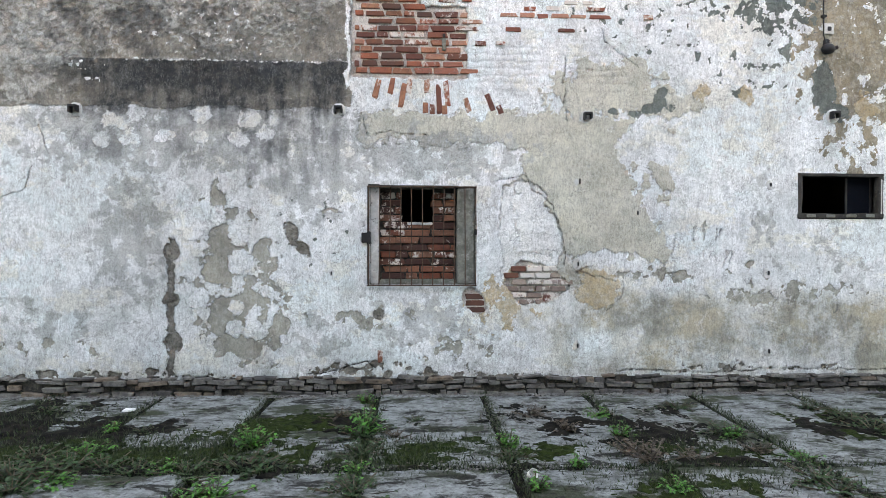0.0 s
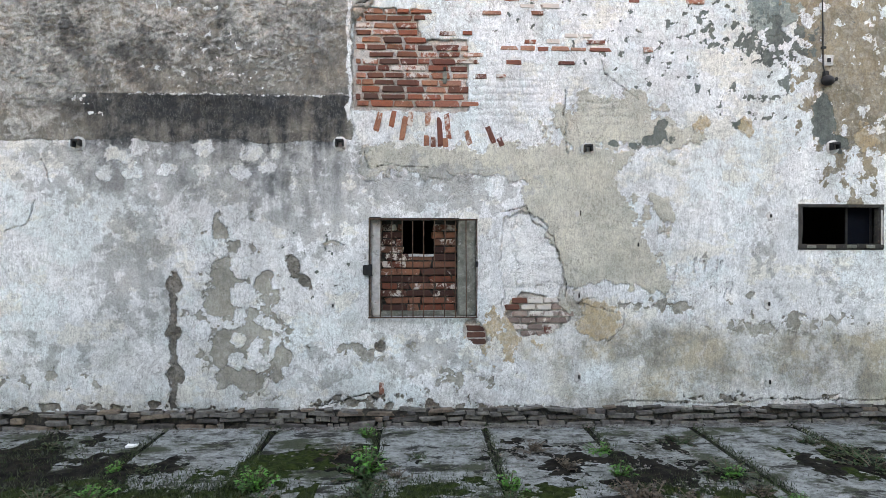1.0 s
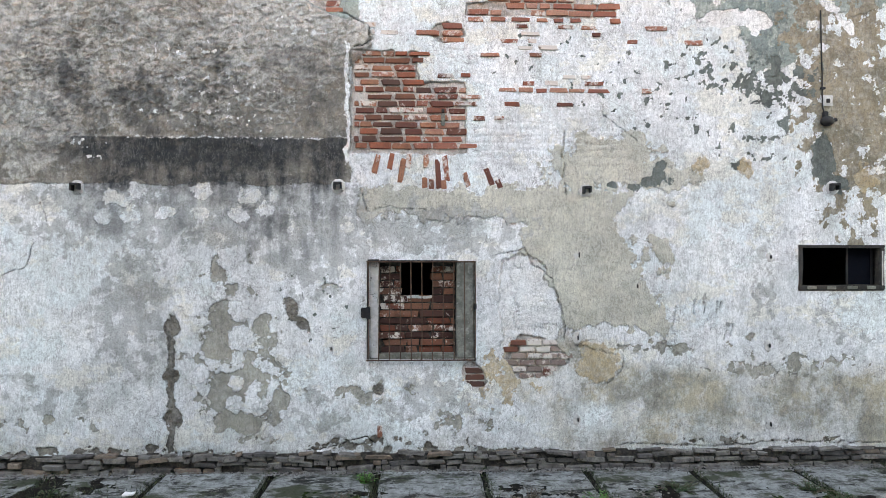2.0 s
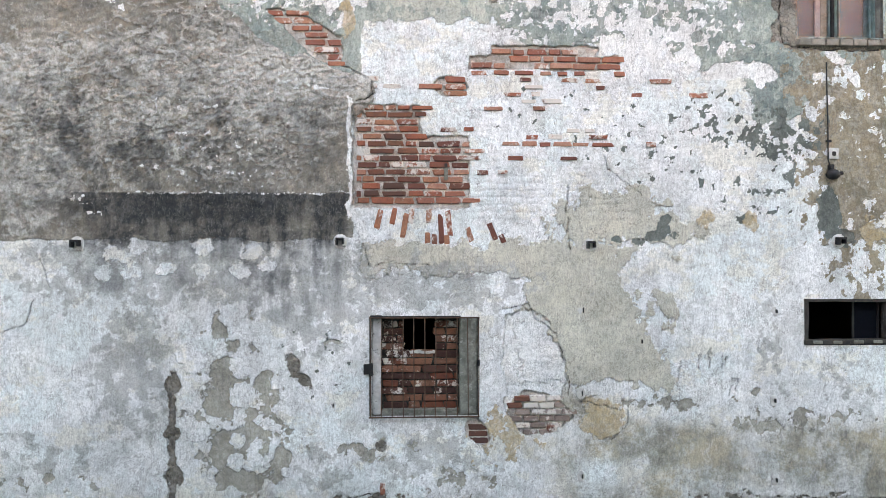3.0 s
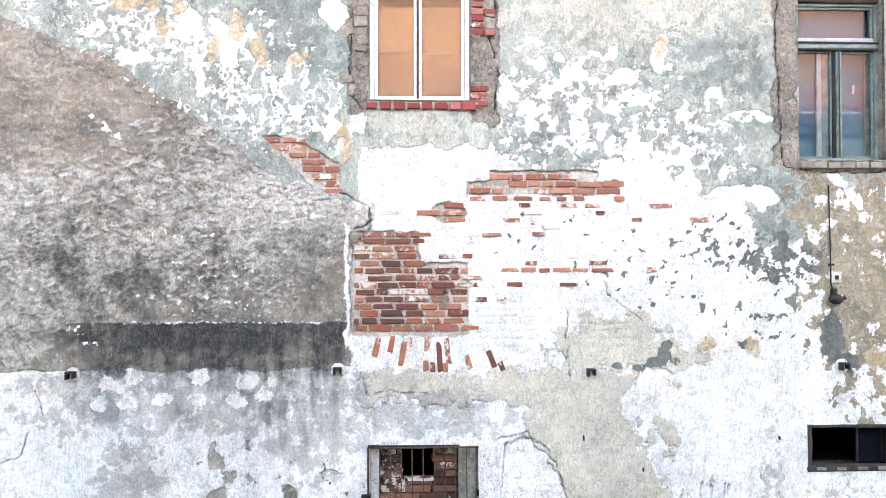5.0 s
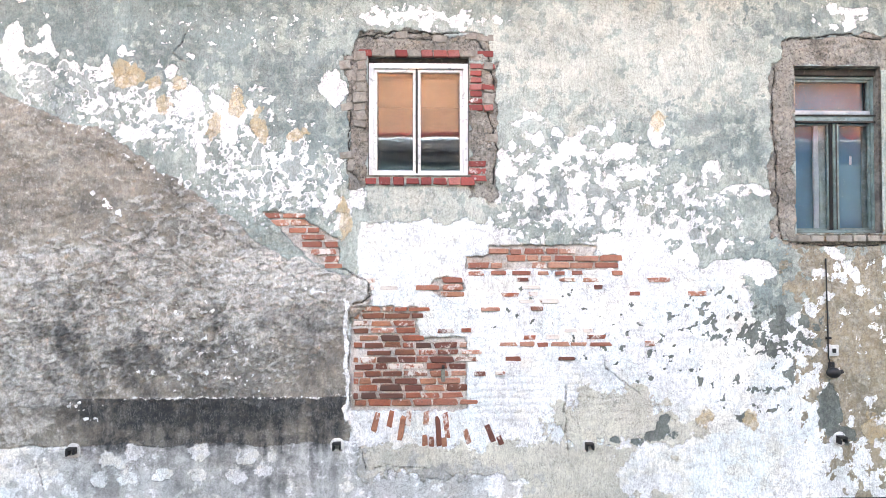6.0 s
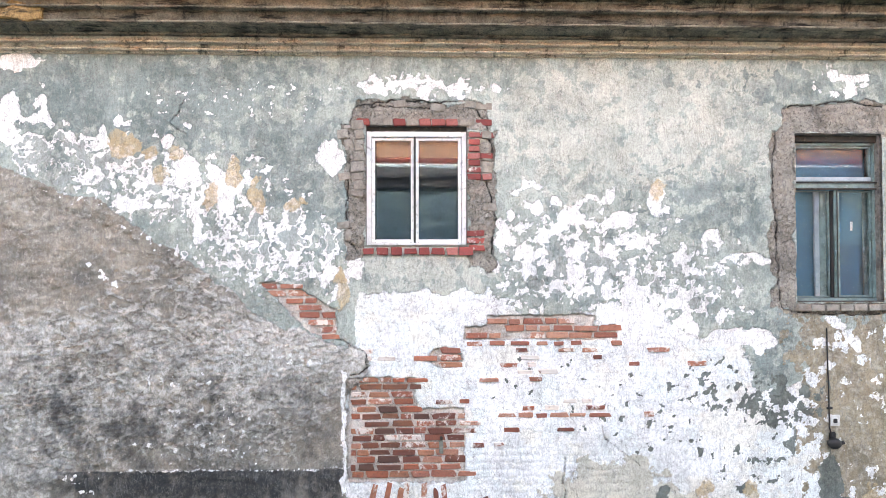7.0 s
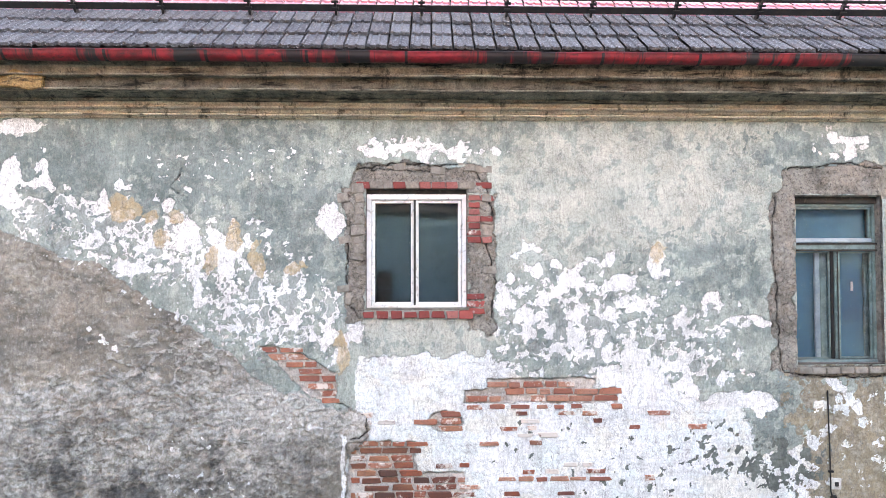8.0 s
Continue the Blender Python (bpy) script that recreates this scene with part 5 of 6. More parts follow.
# ---- ground ----
def slab_material():
    g = Graph("mossy_concrete", 0.85)
    own = g.chance()
    g.world_place()
    fine, big, mid = g.noise(80, 5, 0.75), g.noise(1.6, 5, 0.65), g.noise(7, 6, 0.75)
    c = g.mix(g.step(mid, 0.35, 0.7), (0.29, 0.315, 0.31), (0.105, 0.113, 0.11))
    c = g.mix(g.step(fine, 0.5, 0.8, 0.0, 0.6), c, (0.07, 0.075, 0.07))
    moss = g.math("ADD", g.math("ADD", g.noise(3.2, 6, 0.7, g.stretched(0.6, 1, 1)), g.math("MULTIPLY", big, 0.5)), g.math("MULTIPLY", own, 0.10))
    c = g.mix(g.step(moss, 0.80, 0.92, 0.0, 0.92), c, (0.022, 0.032, 0.010))
    c = g.mix(g.step(g.noise(9, 7, 0.8, g.stretched(0.45, 1.2, 1)), 0.53, 0.60, 0.0, 0.8), c, (0.05, 0.05, 0.043))
    c = g.mix(g.step(g.noise(26, 7, 0.8), 0.52, 0.60, 0.0, 0.7), c, (0.06, 0.062, 0.056))
    c = g.mix(g.step(g.noise(5.0, 6, 0.75, g.stretched(0.5, 1.3, 1), 0.5), 0.53, 0.60, 0.0, 0.95), c, (0.012, 0.012, 0.010))
    g.colour(c)
    g.bump(g.math("ADD", fine, g.math("MULTIPLY", mid, 2.0)), 1.0, 0.012)
    return g.material


M_SLAB = slab_material()
bm = bmesh.new()
bmesh.ops.create_grid(bm, x_segments=60, y_segments=60, size=0.5)
for v in bm.verts:
    far = max(abs(v.co.x), abs(v.co.y)) * 2
    k = 40.0 if far < 0.9 else 40 + 1500 * (far - 0.9) * 10
    v.co = Vector((v.co.x * k, v.co.y * k, -0.03 + 0.012 * noise.noise(v.co * 90)))
ground = tagged(mesh_object("ground", bm, M_SOIL), "dark damp soil below cracked concrete paving", "ground", kind="structure")

paving = tagged(new("pavement"), "old mossy concrete slabs with weeds in the joints", "pavement", kind="structure")
SLAB_MESHES = []
for s in range(5):
    bm = boxes((-0.5, 0.5, -1.0, 1.0, -0.10, 0.0), bevel=0.012, cuts=7)
    for v in bm.verts:
        v.co += Vector(noise.noise_vector(v.co * 3.1 + Vector((s * 9, 0, 0)))) * 0.010 + Vector(noise.noise_vector(v.co * 11 + Vector((s * 5, 3, 0)))) * 0.006
    me = bpy.data.meshes.new("slab")
    bm.to_mesh(me)
    bm.free()
    me.materials.append(M_SLAB)
    SLAB_MESHES.append(me)
for k in range(5):
    for i in range(-10, 11):
        ob = new("slab", SLAB_MESHES[(i * 3 + k * 2) % 5])
        ob.parent = paving
        ob.matrix_basis = pose(0.40 + 0.53 + i * 1.065 + rng.uniform(-0.01, 0.01), 4.99 - k * 2.03, rng.uniform(-0.012, 0.006), rng.uniform(-0.4, 0.4), rng.uniform(-0.4, 0.4), rng.uniform(-0.4, 0.4))

# plinth of rough stones
plinth = tagged(new("plinth"), "low plinth of crumbling grey stones at the wall's foot", "plinth", kind="structure")
part("plinth_bed", boxes(*((-12 + i * 0.12, -12 + (i + 1) * 0.12, FACE - 0.022 + 0.012 * noise.noise((i * 0.7, 0, 0)), FACE + 0.1, -0.05, 0.165 + 0.03 * noise.noise((i * 0.5, 3, 0))) for i in range(200))), M_DARK_BED, plinth)
M_PLINTH_DARK = weathered("sooty_plinth_stone", (0.15, 0.14, 0.135), (0.06, 0.056, 0.054), (0.03, 0.028, 0.026), 11, 60, relief=1.0, vary=0.4, stains=0.8)
M_PLINTH_CLAY = weathered("brown_plinth_stone", (0.27, 0.21, 0.165), (0.13, 0.10, 0.08), (0.05, 0.042, 0.036), 11, 60, relief=1.0, vary=0.4, stains=0.8)
for k, (za, zb) in enumerate(((-0.03, 0.045), (0.045, 0.105), (0.10, 0.155), (0.15, 0.185))):
    x = -4.95 + 0.1 * k
    while x < 5.0:
        w = rng.choice((0.06, 0.09, 0.12, 0.16, 0.22, 0.30))
        h = zb - za
        slabby = 0.9 + 0.5 * noise.noise((x * 1.1, k, 7))
        tone = M_STONE if noise.noise((x * 0.9, k * 0.7, 3)) > -0.1 else M_PLINTH_DARK if rng.random() < 0.7 else M_PLINTH_CLAY
        if rng.random() < 0.88 - 0.3 * (k == 3):
            piece("stone", tone, plinth, (x + w / 2, FACE - 0.012 + rng.uniform(-0.022, 0.022), (za + zb) / 2 + rng.uniform(-0.012, 0.012)), (w * rng.uniform(0.80, 0.98), 0.10, h * slabby * rng.uniform(0.65, 1.0)), rng.uniform(-6, 6), rng)
        x += w

# the rest of this house: gables, back wall and back roof
rest = tagged(new("wall_back"), "plain back and gable walls of the old house", "wall", kind="structure")
for b in ((L, L + 0.3, FACE + 0.02, 14.0, 0.0, 8.1), (R - 0.3, R, FACE + 0.02, 14.0, 0.0, 8.1), (L + 0.3, R - 0.3, 13.7, 14.0, 0.0, 8.1)):
    part("wall", boxes(b), M_JAMB_GREY, rest)
part("decking", boxes((L, R, -6.0, 0.0, -0.06, -0.035)), M_RED_TILE, roof).matrix_basis = pose(0, 14.6, EAVE_Z, -SLOPE, 0, 0)

# ---- the building across the yard ----
house = tagged(new("house_opposite"), "two-storey house across the yard with an orange tiled roof", "house")
YB, EB = -4.6, 8.15
wall_bm = boxes((-40, 40, YB - 0.4, YB, 0.0, EB))
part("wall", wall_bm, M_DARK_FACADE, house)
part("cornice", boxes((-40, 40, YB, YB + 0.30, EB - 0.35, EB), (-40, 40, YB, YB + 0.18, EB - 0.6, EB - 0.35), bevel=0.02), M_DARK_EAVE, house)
part("gutter", extruded([(YB + 0.48 + 0.08 * math.cos(a), EB + 0.10 + 0.08 * math.sin(a)) for a in [2 * math.pi * k / 12 for k in range(13)]], -40, 40), M_GUTTER, house)
for k in range(24):
    part("tile_course", boxes((-40, 40, -0.34 * (k + 1), -0.34 * k + 0.03, 0.012, 0.035), bevel=0.004), M_ORANGE_TILE, house).matrix_basis = pose(0, YB + 0.45, EB + 0.06, -44, 0, 0)
part("roof", boxes((-40, 40, -8.2, 0.0, -0.06, 0.0)), M_ORANGE_TILE, house).matrix_basis = pose(0, YB + 0.45, EB + 0.06, -44, 0, 0)
for fx in (-15.6, -12.8, -10.0, -7.2, -4.4, -1.6, 1.2, 4.0, 6.8, 9.6, 12.4, 15.2):
    for fz in (1.2, 4.3):
        w = part("window", boxes((fx - 0.55, fx + 0.55, YB - 0.05, YB + 0.03, fz, fz + 0.06), (fx - 0.55, fx + 0.55, YB - 0.05, YB + 0.03, fz + 1.6, fz + 1.66),
                                 (fx - 0.55, fx - 0.48, YB - 0.05, YB + 0.03, fz + 0.06, fz + 1.6), (fx + 0.48, fx + 0.55, YB - 0.05, YB + 0.03, fz + 0.06, fz + 1.6),
                                 (fx - 0.04, fx + 0.04, YB - 0.05, YB + 0.03, fz + 0.06, fz + 1.6), (fx - 0.48, fx + 0.48, YB - 0.05, YB + 0.03, fz + 1.05, fz + 1.12)), M_DIM_BLUE, house)
        # opaque panes, the dark behind them put into the colour
        part("pane", boxes((fx - 0.5, fx + 0.5, YB - 0.02, YB + 0.008, fz + 0.03, fz + 1.62)), M_UNLIT_BLACK, w)


# ---- fittings on the wall ----
def iron_bracket(x, z, size=1.0):
    """A square iron staple in a round daub of mortar."""
    b = thing("wall_bracket", (x, FACE, z), "small dark iron staple set in a daub of mortar", "bracket", "iron staples along the wall")
    bm = bmesh.new()
    bmesh.ops.create_uvsphere(bm, u_segments=14, v_segments=8, radius=0.075 * size, matrix=Matrix.Diagonal((1, 0.16, 1.05, 1)))
    for v in bm.verts:
        v.co += Vector(noise.noise_vector(v.co * 25 + Vector((x, 0, 0)))) * 0.008
    part("mortar_daub", bm, M_JAMB_WHITE, b, smooth=True)
    s = 0.028 * size
    part("staple", boxes((-s * 1.5, s * 1.5, -0.075, -0.008, s * 0.7, s * 1.5), (-s * 1.5, -s * 0.8, -0.075, -0.008, -s * 1.3, s * 0.7), (s * 0.9, s * 1.5, -0.075, -0.008, -s * 0.9, s * 0.7), bevel=0.003), M_DARK_IRON, b)
    return b


iron_bracket(-3.708, 2.874)
iron_bracket(-1.081, 2.897)
iron_bracket(1.488, 2.864)
iron_bracket(4.119, 2.906)


def wall_plug(x, z, size=1.0):
    """A cut-off pipe end in a ring of mortar."""
    b = thing("wall_plug", (x, FACE, z), "cut-off pipe stub in a pale ring of mortar", "pipe stub", "pipe stubs in the wall")
    bm = bmesh.new()
    bmesh.ops.create_uvsphere(bm, u_segments=12, v_segments=6, radius=0.06 * size, matrix=Matrix.Diagonal((0.8, 0.09, 1.1, 1)))
    for v in bm.verts:
        v.co += Vector(noise.noise_vector(v.co * 25 + Vector((x, z, 0)))) * 0.008
    part("mortar_ring", bm, M_JAMB_WHITE, b, smooth=True)
    part("stub", boxes((0.005, 0.016, -0.03, 0.0, -0.022 * size, 0.025 * size), bevel=0.003), M_DARK_IRON, b)


for x, z, s in ((1.404, 2.193, 1.2), (2.015, 1.867, 0.9), (1.391, 1.333, 1.0), (1.390, 0.484, 0.9), (3.436, 2.174, 0.8), (3.418, 1.243, 0.9), (3.431, 0.418, 0.9), (-1.159, 1.234, 0.8)):
    wall_plug(x, z, s)

lamp = thing("wall_fitting", (4.035, FACE, 3.602), "black round electric fitting on a hanging wall cable", "cable fitting")
bm = bmesh.new()
bmesh.ops.create_uvsphere(bm, u_segments=16, v_segments=10, radius=0.065, matrix=Matrix.Translation((0, -0.045, 0)) @ Matrix.Diagonal((1.1, 0.8, 0.85, 1)))
part("housing", bm, M_DARK_IRON, lamp, smooth=True)
part("mount", boxes((-0.03, 0.03, -0.03, 0.004, -0.03, 0.11), bevel=0.008), M_DARK_IRON, lamp)
part("stub", tube([(0.04, -0.05, 0.0), (0.09, -0.06, 0.015)], 0.02, 8), M_DARK_IRON, lamp)
cable = thing("wall_cable", (0, 0, 0), "thin black cable running down the wall", "cable")
part("wire", tube([(3.991, FACE - 0.012, 4.786), (3.994, FACE - 0.015, 4.443), (4.003, FACE - 0.014, 4.087), (4.000, FACE - 0.02, 3.762), (4.029, FACE - 0.03, 3.644)], 0.007, 6), M_DARK_IRON, cable)
part("clip", boxes((3.984, 4.032, FACE - 0.03, FACE, 3.945, 3.969), bevel=0.003), M_DARK_IRON, cable)
box = thing("junction_box", (4.067, FACE, 3.827), "small square black cable outlet in white plaster", "junction box")
part("plaster_square", boxes((-0.055, 0.055, -0.012, 0.004, -0.06, 0.06), bevel=0.012, jitter=0.008, cuts=2), M_JAMB_WHITE, box)
part("outlet", boxes((-0.02, 0.02, -0.024, -0.010, -0.025, 0.02), bevel=0.004), M_DARK_IRON, box)
chip = thing("wall_slot", (-0.006, FACE, 3.603), "narrow pale stone slip wedged into the brickwork", "stone slip")
part("slip", boxes((-0.022, 0.022, -0.014, 0.03, -0.075, 0.06), bevel=0.008, jitter=0.006, cuts=2), M_JAMB_GREY, chip)
# black block for the shade inside the slot
part("gap", boxes((-0.014, 0.016, -0.006, 0.02, 0.062, 0.10), bevel=0.004), M_UNLIT_BLACK, chip)


# ---- weeds, moss and litter on the paving ----
def leaf_material(name, fresh, old):
    g = Graph(name, 0.6)
    own = g.node("ShaderNodeNewGeometry").outputs["Random Per Island"]
    g.world_place()
    c = g.mix(g.step(own, 0.0, 1.0), fresh, old)
    c = g.mix(g.step(g.noise(40, 3, 0.6), 0.4, 0.8, 0.0, 0.5), c, old)
    g.colour(c)
    g.bsdf.inputs["Subsurface Weight"].default_value = 0.0
    return g.material


M_LEAF = leaf_material("weed_leaf", (0.055, 0.26, 0.035), (0.012, 0.07, 0.010))
M_LEAF_DARK = leaf_material("dark_weed_leaf", (0.018, 0.07, 0.014), (0.006, 0.020, 0.005))
M_DRY = leaf_material("dry_stalk", (0.10, 0.075, 0.05), (0.03, 0.022, 0.018))
M_MOSS = leaf_material("moss_blade", (0.030, 0.055, 0.012), (0.008, 0.016, 0.005))
M_GRIT = weathered("grit", (0.22, 0.22, 0.21), (0.09, 0.085, 0.08), (0.05, 0.045, 0.04), 6, 40)


def leaf(bm, root, way, length, width, droop):
    """A pointed leaf folded along its rib and bent down at the tip."""
    side = way.cross(Vector((0, 0, 1)))
    side = side.normalized() if side.length > 0.01 else Vector((1, 0, 0))
    up = side.cross(way)
    rib = [root + way * length * u - Vector((0, 0, droop * length * u * u)) for u in (0.0, 0.35, 0.7, 1.0)]
    wide = (0.15, 1.0, 0.75, 0.0)
    a = [bm.verts.new(p + side * width * w + up * width * 0.25 * w) for p, w in zip(rib[:3], wide)]
    m = [bm.verts.new(p) for p in rib]
    b = [bm.verts.new(p - side * width * w + up * width * 0.25 * w) for p, w in zip(rib[:3], wide)]
    for k in range(2):
        bm.faces.new((a[k], m[k], m[k + 1], a[k + 1]))
        bm.faces.new((m[k], b[k], b[k + 1], m[k + 1]))
    bm.faces.new((a[2], m[2], m[3]))
    bm.faces.new((m[2], b[2], m[3]))


def weed(seed, spread, height, leaves, material, label, size=0.04):
    r = random.Random(seed)
    ob = thing("weed", (0, -40, 0), label, "weed", "weeds in the paving joints")
    stems, crown = bmesh.new(), bmesh.new()
    for s in range(max(4, leaves // 14)):
        a, lean = r.uniform(0, 6.28), r.uniform(0.1, 1.0) * spread
        h = height * r.uniform(0.45, 1.0) * (1.1 - 0.5 * lean / spread)
        line = [Vector((math.cos(a) * lean * u ** 1.4, math.sin(a) * lean * u ** 1.4, -0.03 + h * u)) for u in (0, 0.3, 0.6, 1.0)]
        seg = tube(line, 0.0028, 4)
        me = bpy.data.meshes.new("t")
        seg.to_mesh(me)
        seg.free()
        stems.from_mesh(me)
        bpy.data.meshes.remove(me)
        for k in range(14):
            u = r.uniform(0.2, 1.0)
            p = line[0].lerp(line[-1], u)
            b = r.uniform(0, 6.28)
            way = Vector((math.cos(b), math.sin(b), r.uniform(-0.1, 0.7))).normalized()
            ln = size * r.uniform(0.6, 1.4)
            leaf(crown, p, way, ln, ln * r.uniform(0.28, 0.42), r.uniform(0.1, 0.6))
    tagged(part("stalk", stems, M_DRY, ob), kind="stuff")
    tagged(part("foliage", crown, material, ob), kind="stuff")
    return ob


FRESH = "fresh green leafy weed growing from a paving joint"
SHADY = "low dark green weed creeping over a paving joint"
DEAD = "dry brown dead weed lying in a paving joint"
kinds = {"a": weed(1, 0.15, 0.19, 420, M_LEAF, FRESH, 0.024), "b": weed(2, 0.18, 0.10, 420, M_LEAF, FRESH, 0.022), "c": weed(3, 0.22, 0.10, 460, M_LEAF_DARK, SHADY, 0.022),
         "d": weed(4, 0.11, 0.12, 200, M_LEAF, FRESH, 0.022), "e": weed(5, 0.18, 0.13, 260, M_DRY, DEAD, 0.022)}
for n, (k, x, y, s) in enumerate((
        ("a", -0.695, 4.809, 1.1), ("c", -0.714, 4.766, 1.3), ("a", -1.506, 4.491, 1.0), ("c", -1.449, 4.031, 1.3), ("c", -1.288, 3.996, 0.9), ("b", -1.500, 3.617, 1.1), ("b", -1.616, 3.564, 0.9),
        ("d", -0.779, 5.742, 1.0), ("c", -0.675, 4.342, 0.8), ("b", -0.657, 3.956, 0.8), ("c", -0.660, 3.632, 1.0), ("b", 1.371, 5.239, 0.9), ("d", 1.352, 4.649, 1.1), ("c", 2.195, 5.460, 0.8),
        ("c", 2.249, 4.680, 1.0), ("d", 2.265, 4.580, 1.0), ("e", 2.282, 4.253, 0.7), ("d", 0.429, 4.433, 1.2), ("c", 0.413, 4.191, 0.7), ("d", 0.838, 3.981, 0.9), ("e", 1.392, 4.105, 1.3),
        ("e", 1.334, 4.282, 0.9), ("b", 1.372, 3.637, 0.8), ("c", 3.433, 5.426, 0.7), ("b", 2.486, 4.072, 0.8), ("c", 2.366, 3.715, 1.0), ("c", 2.381, 3.552, 1.0))):
    copy_thing(kinds[k], pose(x, y, 0.0, 0, 0, n * 67) @ Matrix.Scale(s * 1.3, 4))
for n, (k, x, y, s) in enumerate((
        ("c", -2.694, 3.922, 1.2), ("b", -2.585, 3.798, 1.0), ("b", -2.670, 4.343, 1.1), ("c", -2.634, 4.068, 1.2), ("d", -2.732, 4.868, 0.9), ("c", -2.495, 4.891, 0.5), ("c", -2.914, 3.929, 1.2), ("c", -2.763, 3.700, 1.2),
        ("c", -2.386, 4.060, 1.0), ("b", -1.985, 4.048, 0.8), ("d", 0.482, 3.613, 1.0), ("c", 3.558, 5.004, 1.0), ("c", 3.548, 4.762, 1.1), ("c", 3.531, 5.179, 0.7), ("e", -0.955, 5.215, 0.8),
        ("e", -0.437, 4.659, 0.6), ("c", -0.282, 5.112, 0.5), ("c", -3.628, 5.504, 0.6), ("e", 0.759, 5.256, 0.8), ("e", -0.972, 6.245, 0.6), ("c", -2.138, 3.972, 0.9), ("c", -1.809, 3.982, 0.8), ("c", -2.985, 4.272, 1.0), ("e", 0.963, 4.837, 0.7), ("e", 1.716, 4.095, 0.8))):
    copy_thing(kinds[k], pose(x, y, 0.0, 0, 0, n * 83 + 20) @ Matrix.Scale(s * 1.3, 4))
for k, place in zip("abcde", ((-5.4, 2.4), (5.6, 3.1), (-3.9, 1.7), (3.4, 1.9), (0.4, 1.6))):
    kinds[k].location = (*place, 0)


def mound(name, x, y, rx, ry, high, seed, material, label):
    """A flat heap whose uneven rim sinks below the paving."""
    bm = bmesh.new()
    bmesh.ops.create_grid(bm, x_segments=80, y_segments=60, size=1.0)
    for v in bm.verts:
        u, w = v.co.x, v.co.y
        d = math.hypot(u, w)
        p = Vector((u * rx * 3.5, w * ry * 3.5, seed * 7.7))
        n = noise.fractal(p, 1.0, 2.0, 4)
        v.co = Vector((u * rx * 1.3, w * ry * 1.3, high * (0.62 - d) * 1.5 + high * 1.3 * n + high * 0.9 * noise.noise(p * 3.7) - 0.004 + 0.010 * noise.noise(p * 9)))
    ob = mesh_object(name, bm, material, smooth=True)
    ob.location = (x, y, 0)
    return tagged(ob, label, "soil", kind="stuff")


mound("soil_patch", 1.171, 5.071, 0.75, 0.42, 0.022, 1, M_SOIL, "dark crumbly soil spread over the slabs")
mound("soil_patch", 1.751, 4.666, 0.55, 0.40, 0.022, 2, M_SOIL, "dark crumbly soil spread over the slabs")
mound("soil_patch", -3.057, 4.735, 0.75, 0.45, 0.020, 3, M_SOIL, "dark crumbly soil spread over the slabs")
mound("soil_patch", -3.815, 5.295, 0.55, 0.50, 0.018, 4, M_SOIL, "dark crumbly soil spread over the slabs")
mound("soil_patch", -0.748, 5.125, 0.42, 0.30, 0.020, 5, M_SOIL, "dark crumbly soil spread over the slabs")
mound("soil_patch", 3.535, 4.841, 0.45, 0.40, 0.020, 6, M_SOIL, "dark crumbly soil spread over the slabs")
mound("soil_patch", -1.455, 4.052, 0.45, 0.16, 0.025, 7, M_SOIL, "dark crumbly soil spread over the slabs")
mound("soil_patch", 1.901, 4.056, 0.55, 0.09, 0.030, 8, M_SOIL, "dark crumbly soil spread over the slabs")
mound("soil_patch", -0.087, 4.010, 0.75, 0.06, 0.022, 9, M_SOIL, "dark crumbly soil spread over the slabs")
mound("soil_patch", -2.303, 4.007, 0.85, 0.12, 0.022, 10, M_SOIL, "dark crumbly soil spread over the slabs")

M_MOSS_BED = weathered("moss_bed", (0.026, 0.040, 0.010), (0.008, 0.013, 0.004), (0.05, 0.058, 0.026), 14, 80, 1.0, relief=1.0)
for n, (x, y, rx, ry) in enumerate(((-3.073, 4.414, 0.85, 0.40), (-2.489, 4.224, 0.70, 0.30), (-1.878, 4.378, 0.65, 0.28), (-1.148, 5.186, 0.40, 0.25), (-0.237, 4.428, 0.42, 0.20), (-0.418, 4.160, 0.40, 0.12),
                                    (1.757, 4.368, 0.60, 0.22), (1.570, 3.631, 0.60, 0.20), (3.508, 5.005, 0.40, 0.40), (0.662, 4.302, 0.35, 0.20), (-1.704, 4.913, 0.40, 0.30))):
    mound("moss_patch", x, y, rx, ry, 0.014, 20 + n, M_MOSS_BED, "thin dark green moss growing over the slabs")


def scatter_stuff(name, material, label, count, spots, make, seed):
    r = random.Random(seed)
    bm = bmesh.new()
    for _ in range(count):
        x, y, rx, ry = r.choice(spots)
        make(bm, Vector((x + r.gauss(0, 0.45) * rx, min(y + r.gauss(0, 0.45) * ry, FACE - 0.07), 0.0)), r)
    return tagged(mesh_object(name, bm, material), label, "ground cover", kind="stuff")


def blade(bm, p, r):
    a, h, w = r.uniform(0, 6.28), r.uniform(0.012, 0.045), r.uniform(0.002, 0.006)
    side, lean = Vector((math.cos(a), math.sin(a), 0)) * w, Vector((r.uniform(-1, 1), r.uniform(-1, 1), 0)) * h * 0.7
    bm.faces.new([bm.verts.new(q) for q in (p - side, p + side, p + lean + Vector((0, 0, h)))])


